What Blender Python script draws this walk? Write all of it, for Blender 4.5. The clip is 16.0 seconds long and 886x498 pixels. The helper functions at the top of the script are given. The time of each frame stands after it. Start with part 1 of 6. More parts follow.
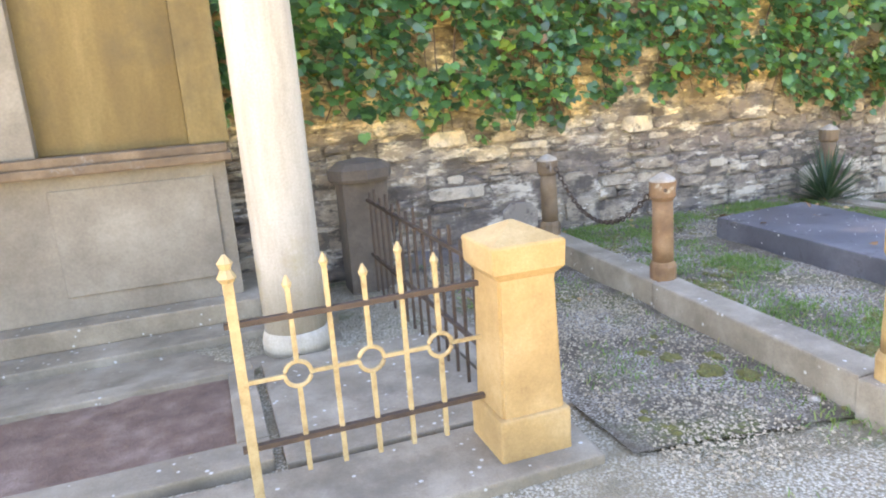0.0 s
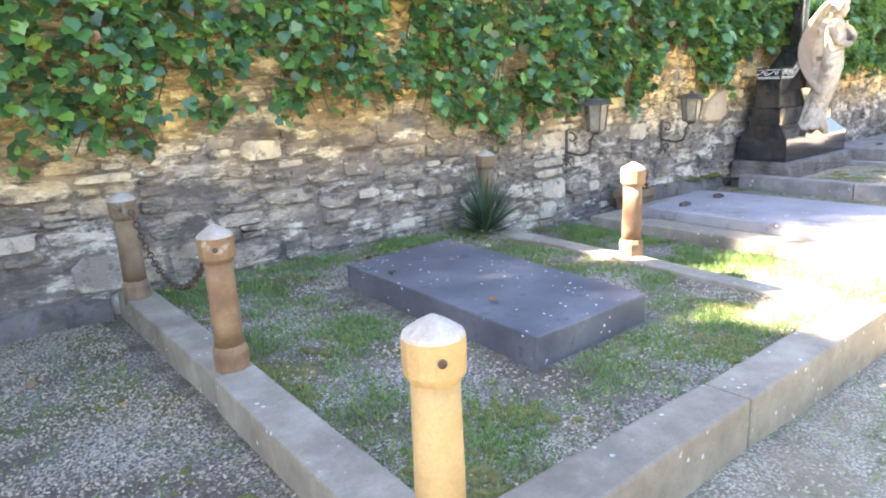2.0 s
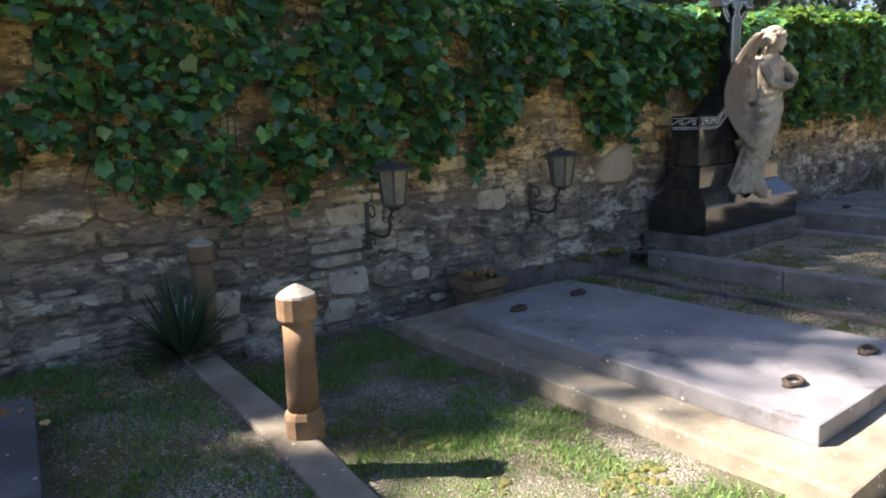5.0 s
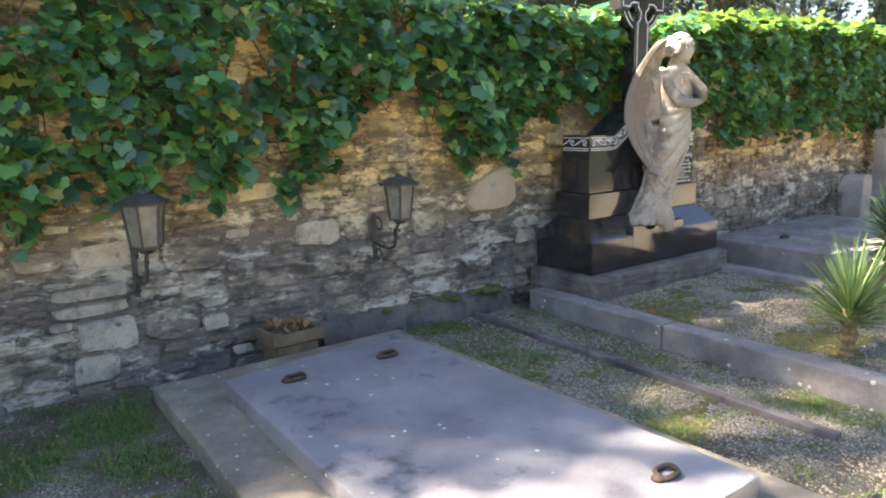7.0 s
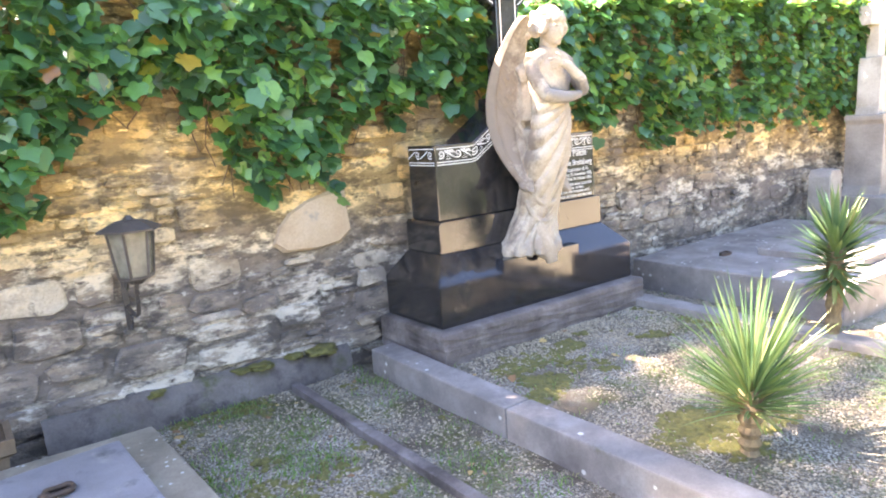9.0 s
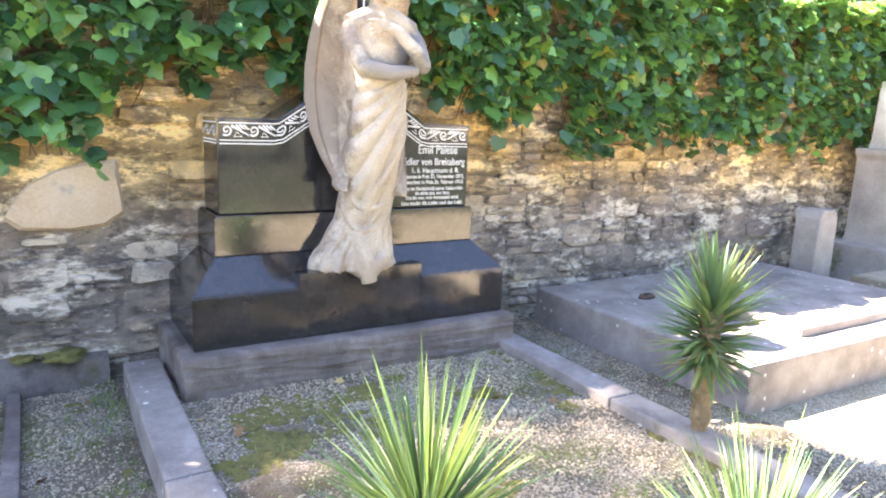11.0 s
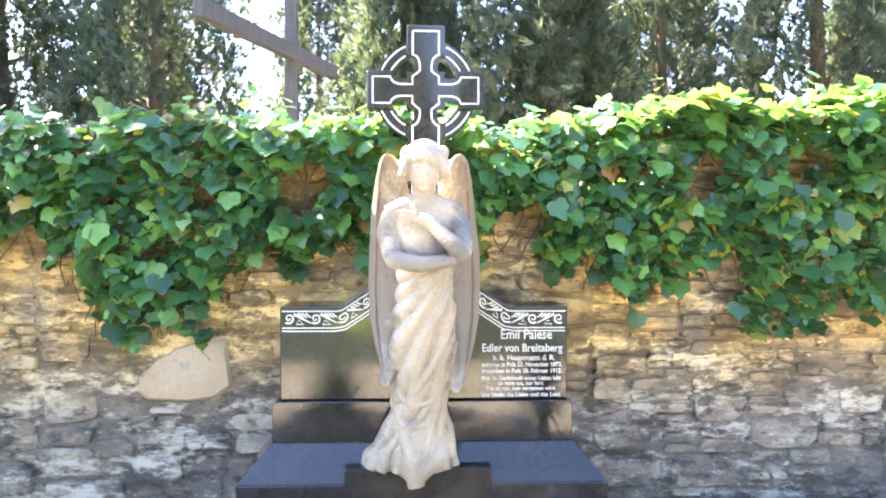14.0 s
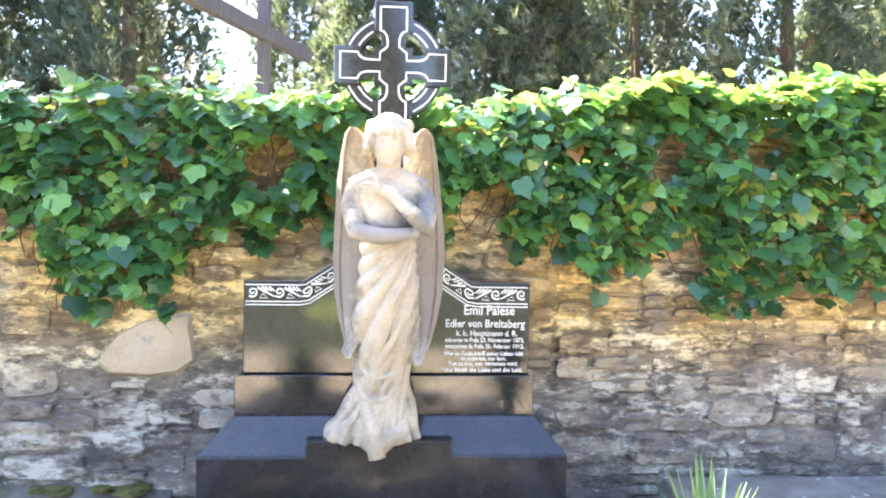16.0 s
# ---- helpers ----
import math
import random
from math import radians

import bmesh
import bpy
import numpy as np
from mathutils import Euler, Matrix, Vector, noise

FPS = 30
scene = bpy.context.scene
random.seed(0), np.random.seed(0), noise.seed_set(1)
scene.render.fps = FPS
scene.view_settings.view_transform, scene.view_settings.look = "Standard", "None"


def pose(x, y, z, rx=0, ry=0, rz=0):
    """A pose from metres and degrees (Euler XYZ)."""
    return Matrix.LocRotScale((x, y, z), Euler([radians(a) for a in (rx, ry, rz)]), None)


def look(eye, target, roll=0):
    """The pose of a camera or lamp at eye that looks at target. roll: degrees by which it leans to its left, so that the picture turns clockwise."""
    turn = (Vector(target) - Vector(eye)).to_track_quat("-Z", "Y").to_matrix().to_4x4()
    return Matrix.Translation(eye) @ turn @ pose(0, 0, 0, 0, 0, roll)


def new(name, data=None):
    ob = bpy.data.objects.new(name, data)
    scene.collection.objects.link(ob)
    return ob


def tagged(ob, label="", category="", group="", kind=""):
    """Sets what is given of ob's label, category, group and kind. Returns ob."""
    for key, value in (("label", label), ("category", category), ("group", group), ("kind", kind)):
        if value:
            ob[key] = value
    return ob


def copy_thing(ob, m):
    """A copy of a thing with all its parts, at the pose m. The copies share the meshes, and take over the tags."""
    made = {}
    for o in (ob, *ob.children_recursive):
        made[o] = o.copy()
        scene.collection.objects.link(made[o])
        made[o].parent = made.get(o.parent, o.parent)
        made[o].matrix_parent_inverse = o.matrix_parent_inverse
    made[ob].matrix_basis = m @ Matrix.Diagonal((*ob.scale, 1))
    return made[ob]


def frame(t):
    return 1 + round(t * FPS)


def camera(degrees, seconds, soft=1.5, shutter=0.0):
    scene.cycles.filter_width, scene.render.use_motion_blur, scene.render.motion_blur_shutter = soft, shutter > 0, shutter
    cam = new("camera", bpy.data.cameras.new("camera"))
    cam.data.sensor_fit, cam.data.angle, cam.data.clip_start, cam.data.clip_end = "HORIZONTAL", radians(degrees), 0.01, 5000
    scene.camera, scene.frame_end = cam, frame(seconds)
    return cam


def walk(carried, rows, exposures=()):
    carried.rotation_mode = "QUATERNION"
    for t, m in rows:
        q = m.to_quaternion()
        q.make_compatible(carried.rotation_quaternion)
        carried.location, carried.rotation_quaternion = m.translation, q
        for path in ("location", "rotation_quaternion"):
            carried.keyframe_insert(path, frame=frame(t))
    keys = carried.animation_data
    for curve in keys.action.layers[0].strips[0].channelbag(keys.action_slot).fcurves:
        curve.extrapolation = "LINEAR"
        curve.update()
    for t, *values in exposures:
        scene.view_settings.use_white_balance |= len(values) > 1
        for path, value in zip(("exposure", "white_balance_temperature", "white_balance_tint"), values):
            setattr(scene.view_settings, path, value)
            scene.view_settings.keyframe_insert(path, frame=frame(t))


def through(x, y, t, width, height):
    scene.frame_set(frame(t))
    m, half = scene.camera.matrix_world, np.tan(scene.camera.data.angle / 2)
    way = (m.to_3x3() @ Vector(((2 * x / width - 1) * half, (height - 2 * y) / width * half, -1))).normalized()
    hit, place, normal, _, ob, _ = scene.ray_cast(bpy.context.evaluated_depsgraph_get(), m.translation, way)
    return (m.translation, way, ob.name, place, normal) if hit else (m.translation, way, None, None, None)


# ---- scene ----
cam = camera(66.5, 16.0, soft=2.0)
PATH = [
    (0, (1.231, -0.197, 1.32), (1.863, 1.64, 0.844), -4.2),
    (0.2, (1.333, -0.072, 1.321), (2.229, 1.664, 0.891), -2.9),
    (0.4, (1.435, -0.002, 1.351), (2.492, 1.618, 0.845), -3.5),
    (0.5, (1.467, 0.027, 1.362), (2.581, 1.606, 0.845), -1.4),
    (0.7, (1.577, 0.071, 1.334), (2.803, 1.579, 0.865), -0.6),
    (1, (1.795, 0.122, 1.293), (3.054, 1.59, 0.782), -2.1),
    (1.5, (2.193, 0.185, 1.28), (3.319, 1.756, 0.766), -0.5),
    (2, (2.587, 0.285, 1.259), (3.832, 1.777, 0.787), -2.4),
    (2.5, (3.006, 0.382, 1.325), (4.266, 1.861, 0.848), -3.3),
    (3, (3.425, 0.308, 1.274), (4.657, 1.827, 0.854), -0.5),
    (3.5, (3.813, 0.324, 1.263), (5.027, 1.873, 0.907), -1.0),
    (3.6, (3.902, 0.337, 1.267), (5.143, 1.868, 0.926), 0.1),
    (4, (4.276, 0.431, 1.314), (5.541, 1.929, 0.916), 1.3),
    (4.5, (4.692, 0.467, 1.302), (5.988, 1.939, 0.915), -1.6),
    (4.7, (4.887, 0.481, 1.303), (6.138, 1.999, 0.942), -1.6),
    (6.8, (6.569, 0.326, 1.441), (7.704, 1.925, 1.047), -2.9),
    (7, (6.737, 0.344, 1.436), (7.925, 1.909, 1.06), -1.0),
    (7.5, (7.163, 0.425, 1.469), (8.388, 1.956, 1.072), -1.4),
    (8, (7.607, 0.471, 1.415), (8.754, 2.063, 1.025), -2.1),
    (8.5, (8.063, 0.503, 1.471), (9.178, 2.132, 1.15), -1.8),
    (9, (8.517, 0.612, 1.417), (9.685, 2.195, 1.055), -3.9),
    (9.5, (8.931, 0.649, 1.399), (10.209, 2.142, 1.026), -3.0),
    (9.6, (9.03, 0.628, 1.396), (10.298, 2.133, 1.036), -3.6),
    (9.7, (9.134, 0.644, 1.389), (10.402, 2.151, 1.041), -2.6),
    (11.8, (10.701, 0.483, 1.329), (11.467, 2.282, 0.91), 0.0),
    (12, (10.827, 0.448, 1.374), (11.471, 2.305, 1.003), -1.8),
    (12.5, (11.12, 0.496, 1.387), (11.678, 2.394, 1.095), 1.5),
    (13, (11.335, 0.552, 1.466), (11.667, 2.511, 1.23), -0.7),
    (13.5, (11.578, 0.562, 1.643), (11.729, 2.552, 1.518), 2.7),
    (14, (11.659, 0.572, 1.682), (11.742, 2.57, 1.625), 0.2),
    (14.5, (11.653, 0.592, 1.65), (11.74, 2.589, 1.573), 0.0),
    (15, (11.622, 0.597, 1.655), (11.729, 2.594, 1.612), 0.3),
    (15.5, (11.68, 0.599, 1.666), (11.739, 2.597, 1.628), -0.8),
    (16, (11.724, 0.542, 1.588), (11.873, 2.535, 1.516), 1.1),
]
# stops along the walk: the clip's own exposure opens and closes
EXPOSURES = [(0.0, 4.8, 8000, 24), (0.5, 4.78, 7300, 19), (1.5, 4.7, 7300, 20), (2.5, 4.6, 7200, 22), (3.5, 3.55, 6800, 22), (4.5, 2.1, 6500, 17), (6.8, 3.25, 6900, 17), (7.5, 3.8, 7200, 19), (8.0, 4.4, 7200, 22),
             (8.5, 4.65, 7200, 23), (9.5, 4.65, 7200, 25), (12.0, 4.5, 7100, 21), (12.5, 4.6, 7100, 21), (13.5, 4.65, 6700, 20), (16.0, 4.7, 6700, 20)]
walk(cam, [(t, look(eye, target, roll)) for t, eye, target, roll in PATH], EXPOSURES)

# ---- world, sun ----
SUN_FROM = Vector((-0.66, 0.475, 0.86)).normalized()
world = bpy.data.worlds.new("world")
scene.world = world
world.use_nodes = True
wn = world.node_tree
sky = wn.nodes.new("ShaderNodeTexSky")
sky.sky_type = "NISHITA"
sky.sun_disc = False
sky.ozone_density = 2.5
sky.dust_density = 0.6
sky.sun_elevation = math.asin(SUN_FROM.z)
sky.sun_rotation = math.atan2(SUN_FROM.x, SUN_FROM.y)
wn.links.new(sky.outputs[0], wn.nodes["Background"].inputs[0])
wn.nodes["Background"].inputs[1].default_value = 0.05
lamp = bpy.data.lights.new("sun", "SUN")
lamp.energy, lamp.angle, lamp.color = 5.0, radians(0.6), (1.0, 0.93, 0.82)
sun = new("sun", lamp)
sun.matrix_world = look((0, 0, 30), Vector((0, 0, 30)) - SUN_FROM)


# ---- materials ----
def ramp(nt, fac, stops):
    n = nt.nodes.new("ShaderNodeValToRGB")
    el = n.color_ramp.elements
    while len(el) < len(stops):
        el.new(0.5)
    for e, (p, c) in zip(el, stops):
        e.position, e.color = p, (*c, 1)
    nt.links.new(fac, n.inputs[0])
    return n.outputs[0]


def tex(nt, scale, detail=5.0, rough=0.6, stretch=None):
    geo = nt.nodes.new("ShaderNodeNewGeometry")
    n = nt.nodes.new("ShaderNodeTexNoise")
    n.inputs["Scale"].default_value, n.inputs["Detail"].default_value, n.inputs["Roughness"].default_value = scale, detail, rough
    out = geo.outputs["Position"]
    if stretch:
        m = nt.nodes.new("ShaderNodeVectorMath")
        m.operation = "MULTIPLY"
        m.inputs[1].default_value = stretch
        nt.links.new(out, m.inputs[0])
        out = m.outputs[0]
    nt.links.new(out, n.inputs["Vector"])
    return n.outputs["Fac"]


def mix(nt, fac, a, b, mode="MIX"):
    n = nt.nodes.new("ShaderNodeMix")
    n.data_type, n.blend_type = "RGBA", mode
    for sock, v in ((n.inputs[0], fac), (n.inputs[6], a), (n.inputs[7], b)):
        if isinstance(v, bpy.types.NodeSocket):
            nt.links.new(v, sock)
        elif isinstance(v, tuple):
            sock.default_value = (*v, 1)
        else:
            sock.default_value = v
    return n.outputs[2]


def span(nt, v, lo, hi, a=0.0, b=1.0):
    n = nt.nodes.new("ShaderNodeMapRange")
    n.inputs[1].default_value, n.inputs[2].default_value, n.inputs[3].default_value, n.inputs[4].default_value = lo, hi, a, b
    nt.links.new(v, n.inputs[0])
    return n.outputs[0]


def bumped(nt, bsdf, heights, strength=0.5, distance=0.01):
    total = None
    for h, w in heights:
        m = nt.nodes.new("ShaderNodeMath")
        m.operation = "MULTIPLY"
        m.inputs[1].default_value = w
        nt.links.new(h, m.inputs[0])
        if total is None:
            total = m.outputs[0]
        else:
            a = nt.nodes.new("ShaderNodeMath")
            a.operation = "ADD"
            nt.links.new(total, a.inputs[0])
            nt.links.new(m.outputs[0], a.inputs[1])
            total = a.outputs[0]
    b = nt.nodes.new("ShaderNodeBump")
    b.inputs["Strength"].default_value, b.inputs["Distance"].default_value = strength, distance
    nt.links.new(total, b.inputs["Height"])
    nt.links.new(b.outputs[0], bsdf.inputs["Normal"])


def cells(nt, scale, feature="F1", jitter=1.0):
    geo = nt.nodes.new("ShaderNodeNewGeometry")
    v = nt.nodes.new("ShaderNodeTexVoronoi")
    v.feature = feature
    v.inputs["Scale"].default_value, v.inputs["Randomness"].default_value = scale, jitter
    nt.links.new(geo.outputs["Position"], v.inputs["Vector"])
    return v


def surface(name, stops, scale=6.0, rough=0.85, fine=90.0, bump=0.4, dist=0.006, stain=None, spots=None, per=None, metal=0.0, stretch=None, spec=0.5, zone=None, grainwise=None, craggy=0.0):
    """One worn surface: a broad colour ramp, a fine grain, stains, lichen spots, a change from piece to piece."""
    m = bpy.data.materials.new(name)
    m.use_nodes = True
    nt = m.node_tree
    bsdf = nt.nodes["Principled BSDF"]
    broad, grain = tex(nt, scale, 7, 0.65, stretch), tex(nt, fine, 3, 0.7)
    col = ramp(nt, span(nt, broad, 0.25, 0.75), stops)
    col = mix(nt, 0.55, col, ramp(nt, grain, [(0.3, (0.42, 0.42, 0.42)), (0.7, (0.62, 0.62, 0.62))]), "OVERLAY")
    if per:
        if per == "object":
            src = nt.nodes.new("ShaderNodeObjectInfo").outputs["Random"]
        else:
            src = nt.nodes.new("ShaderNodeNewGeometry").outputs["Random Per Island"]
        col = mix(nt, 0.85, col, ramp(nt, src, PIECES[name]), "MULTIPLY")
    if stain:
        for c, sc, lo, hi in (stain if isinstance(stain, list) else [stain]):
            col = mix(nt, span(nt, tex(nt, sc, 6, 0.7, grainwise), lo, hi), col, c)
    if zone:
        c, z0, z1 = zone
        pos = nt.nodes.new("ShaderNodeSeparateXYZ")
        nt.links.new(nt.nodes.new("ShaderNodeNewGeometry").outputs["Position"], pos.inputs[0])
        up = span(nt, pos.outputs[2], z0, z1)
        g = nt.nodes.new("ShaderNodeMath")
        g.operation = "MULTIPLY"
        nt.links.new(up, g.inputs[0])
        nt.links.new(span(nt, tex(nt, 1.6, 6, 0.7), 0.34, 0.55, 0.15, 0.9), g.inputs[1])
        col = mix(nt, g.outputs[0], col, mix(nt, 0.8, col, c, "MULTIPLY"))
    if spots:
        c, sc, size = spots
        v = cells(nt, sc)
        keep = span(nt, v.outputs["Distance"], size, size * 0.7)
        gate = span(nt, tex(nt, sc * 0.35, 2), 0.52, 0.56)
        g = nt.nodes.new("ShaderNodeMath")
        g.operation = "MULTIPLY"
        nt.links.new(keep, g.inputs[0])
        nt.links.new(gate, g.inputs[1])
        col = mix(nt, g.outputs[0], col, c)
    nt.links.new(col, bsdf.inputs["Base Color"])
    nt.links.new(span(nt, broad, 0.3, 0.7, max(rough - 0.08, 0), min(rough + 0.08, 1)), bsdf.inputs["Roughness"])
    bsdf.inputs["Metallic"].default_value = metal
    bsdf.inputs["Specular IOR Level"].default_value = spec
    bumped(nt, bsdf, [(broad, 1.0), (grain, 0.35)] + ([(tex(nt, scale * 4.5, 5, 0.75, (1, 1, 1.8)), craggy)] if craggy else []), bump, dist)
    return m


PIECES = {
    "wall_stone": [(0.0, (0.72, 0.68, 0.64)), (0.25, (0.95, 0.88, 0.78)), (0.5, (0.8, 0.77, 0.74)), (0.7, (1.0, 0.95, 0.86)), (0.85, (0.88, 0.76, 0.64)), (1.0, (1.0, 0.98, 0.94))],
    "gravel_stone": [(0.0, (0.35, 0.33, 0.31)), (0.3, (0.7, 0.67, 0.62)), (0.7, (0.95, 0.93, 0.9)), (1.0, (1.0, 1.0, 1.0))],
    "yucca_leaf": [(0.0, (0.6, 0.75, 0.65)), (0.5, (0.9, 1.0, 0.8)), (1.0, (1.0, 1.0, 0.6))],
}
STONE_STOPS = [(0.0, (0.2, 0.17, 0.14)), (0.35, (0.36, 0.315, 0.255)), (0.65, (0.5, 0.45, 0.37)), (1.0, (0.63, 0.58, 0.5))]
# the same weathering runs over stones and joints: lime, ochre, dark damp
WEATHER = [((0.21, 0.18, 0.155), 1.7, 0.44, 0.58), ((0.64, 0.59, 0.49), 2.6, 0.525, 0.6), ((0.68, 0.64, 0.55), 9.0, 0.6, 0.66), ((0.12, 0.105, 0.09), 3.2, 0.5, 0.61), ((0.11, 0.095, 0.083), 7.0, 0.53, 0.64)]
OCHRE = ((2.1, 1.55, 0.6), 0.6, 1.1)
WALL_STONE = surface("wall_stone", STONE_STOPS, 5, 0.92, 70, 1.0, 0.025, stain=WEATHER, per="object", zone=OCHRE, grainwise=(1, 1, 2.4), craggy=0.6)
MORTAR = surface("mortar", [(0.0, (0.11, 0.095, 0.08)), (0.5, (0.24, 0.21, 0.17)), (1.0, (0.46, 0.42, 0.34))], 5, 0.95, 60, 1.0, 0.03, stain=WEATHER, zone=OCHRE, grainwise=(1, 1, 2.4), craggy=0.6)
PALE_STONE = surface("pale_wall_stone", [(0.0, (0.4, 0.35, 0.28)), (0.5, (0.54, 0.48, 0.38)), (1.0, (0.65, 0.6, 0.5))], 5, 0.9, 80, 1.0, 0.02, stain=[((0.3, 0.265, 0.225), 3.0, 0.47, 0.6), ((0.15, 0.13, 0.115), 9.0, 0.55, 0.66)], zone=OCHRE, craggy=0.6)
OCHRE_STONE = surface("ochre_wall_stone", [(0.0, (0.4, 0.29, 0.18)), (0.5, (0.48, 0.375, 0.25)), (1.0, (0.54, 0.45, 0.34))], 3, 0.9, 80, 0.5, 0.01, stain=[((0.3, 0.28, 0.25), 5.0, 0.6, 0.7)])
RENDER_COAT = surface("old_render", [(0.0, (0.2, 0.18, 0.16)), (0.5, (0.3, 0.27, 0.24)), (1.0, (0.42, 0.38, 0.33))], 3, 0.95, 60, 0.6, 0.01, stain=((0.12, 0.13, 0.05), 2.0, 0.58, 0.7))
FOOTING = surface("footing_cement", [(0.0, (0.085, 0.073, 0.065)), (0.5, (0.14, 0.122, 0.108)), (1.0, (0.21, 0.188, 0.168))], 3, 0.95, 60, 0.8, 0.012, stain=[((0.07, 0.08, 0.025), 2.4, 0.52, 0.64), ((0.07, 0.06, 0.055), 5.0, 0.52, 0.66)])
CONCRETE = surface("kerb_concrete", [(0.0, (0.15, 0.125, 0.085)), (0.5, (0.25, 0.213, 0.155)), (1.0, (0.37, 0.325, 0.25))], 4, 0.9, 120, 0.5, 0.006,
                   stain=((0.15, 0.125, 0.09), 2.2, 0.5, 0.72), spots=((0.5, 0.49, 0.44), 21, 0.2))
KERB_GREY = surface("kerb_grey_stone", [(0.0, (0.14, 0.122, 0.11)), (0.5, (0.235, 0.21, 0.19)), (1.0, (0.35, 0.32, 0.295))], 4, 0.9, 120, 0.5, 0.006,
                    stain=[((0.13, 0.11, 0.1), 2.2, 0.5, 0.7), ((0.1, 0.095, 0.04), 3.0, 0.64, 0.74)], spots=((0.55, 0.54, 0.5), 13, 0.2))
PLINTH_STONE = surface("hewn_plinth_stone", [(0.0, (0.085, 0.068, 0.06)), (0.5, (0.15, 0.125, 0.112)), (1.0, (0.25, 0.22, 0.2))], 5, 0.92, 90, 0.9, 0.012,
                       stain=((0.07, 0.058, 0.05), 3.0, 0.5, 0.68))
SLAB = surface("slab_stone", [(0.0, (0.045, 0.045, 0.05)), (0.5, (0.09, 0.09, 0.1)), (1.0, (0.17, 0.168, 0.175))], 3, 0.55, 140, 0.25, 0.003,
               stain=[((0.3, 0.285, 0.25), 3.0, 0.64, 0.76), ((0.035, 0.033, 0.033), 6.0, 0.56, 0.7)], spots=((0.7, 0.7, 0.66), 20, 0.16))
SLAB_GREY = surface("pale_grey_slab", [(0.0, (0.15, 0.142, 0.148)), (0.5, (0.225, 0.215, 0.22)), (1.0, (0.31, 0.298, 0.3))], 2.5, 0.6, 140, 0.25, 0.003,
                    stain=[((0.3, 0.285, 0.26), 2.2, 0.62, 0.72), ((0.09, 0.085, 0.085), 4.0, 0.56, 0.7)], spots=((0.6, 0.59, 0.55), 11, 0.13))
SANDSTONE = surface("sandstone", [(0.0, (0.27, 0.17, 0.07)), (0.5, (0.4, 0.265, 0.11)), (1.0, (0.5, 0.36, 0.18))], 4, 0.9, 110, 0.5, 0.006, stain=((0.4, 0.27, 0.11), 3.5, 0.58, 0.74))
PILLAR_STONE = surface("pillar_stone", [(0.0, (0.12, 0.065, 0.035)), (0.5, (0.22, 0.125, 0.06)), (1.0, (0.34, 0.22, 0.12))], 5, 0.85, 100, 0.6, 0.008, stain=[((0.13, 0.09, 0.06), 3.0, 0.5, 0.7), ((0.42, 0.36, 0.26), 7.0, 0.62, 0.72)])
BROWN_STONE = surface("brown_stone", [(0.0, (0.1, 0.07, 0.045)), (0.5, (0.18, 0.125, 0.075)), (1.0, (0.27, 0.2, 0.13))], 6, 0.88, 100, 0.5, 0.006, stain=((0.3, 0.29, 0.27), 5, 0.6, 0.75))
MARBLE = surface("pale_marble", [(0.0, (0.3, 0.26, 0.21)), (0.4, (0.48, 0.43, 0.36)), (1.0, (0.66, 0.62, 0.55))], 2.6, 0.75, 80, 0.35, 0.003,
                 stain=[((0.33, 0.275, 0.22), 3.0, 0.5, 0.7), ((0.36, 0.25, 0.13), 4.0, 0.62, 0.78)], craggy=0.3)


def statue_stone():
    """Pale marble with a grey crust on the arms, brown lichen on the wings and a browner hem."""
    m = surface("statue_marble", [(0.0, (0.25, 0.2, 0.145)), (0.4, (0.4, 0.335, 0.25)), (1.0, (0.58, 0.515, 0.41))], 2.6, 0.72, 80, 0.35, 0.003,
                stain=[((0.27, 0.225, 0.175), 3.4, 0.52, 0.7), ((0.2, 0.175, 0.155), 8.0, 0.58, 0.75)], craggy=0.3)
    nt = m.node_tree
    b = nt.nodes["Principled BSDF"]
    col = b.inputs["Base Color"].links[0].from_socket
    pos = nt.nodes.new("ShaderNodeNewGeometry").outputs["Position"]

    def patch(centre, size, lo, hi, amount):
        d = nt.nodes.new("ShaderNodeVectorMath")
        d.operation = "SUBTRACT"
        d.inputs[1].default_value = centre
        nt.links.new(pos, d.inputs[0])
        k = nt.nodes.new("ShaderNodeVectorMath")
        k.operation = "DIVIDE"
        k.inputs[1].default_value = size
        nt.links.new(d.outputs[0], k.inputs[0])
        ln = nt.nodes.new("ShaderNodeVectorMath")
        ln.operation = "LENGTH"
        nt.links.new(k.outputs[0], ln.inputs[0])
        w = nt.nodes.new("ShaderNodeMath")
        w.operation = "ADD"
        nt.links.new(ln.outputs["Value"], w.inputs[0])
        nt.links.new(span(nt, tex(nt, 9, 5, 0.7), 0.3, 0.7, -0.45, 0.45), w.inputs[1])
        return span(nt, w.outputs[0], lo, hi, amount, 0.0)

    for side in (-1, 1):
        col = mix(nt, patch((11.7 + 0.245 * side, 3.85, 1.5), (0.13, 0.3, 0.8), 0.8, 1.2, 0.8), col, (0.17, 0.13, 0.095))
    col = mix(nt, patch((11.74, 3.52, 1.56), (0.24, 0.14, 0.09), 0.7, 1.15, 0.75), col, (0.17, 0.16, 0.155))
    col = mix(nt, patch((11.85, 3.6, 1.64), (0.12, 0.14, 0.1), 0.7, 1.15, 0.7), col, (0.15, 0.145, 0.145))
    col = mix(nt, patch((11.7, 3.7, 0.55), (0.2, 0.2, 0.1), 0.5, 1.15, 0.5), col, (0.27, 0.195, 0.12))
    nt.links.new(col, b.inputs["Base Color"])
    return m


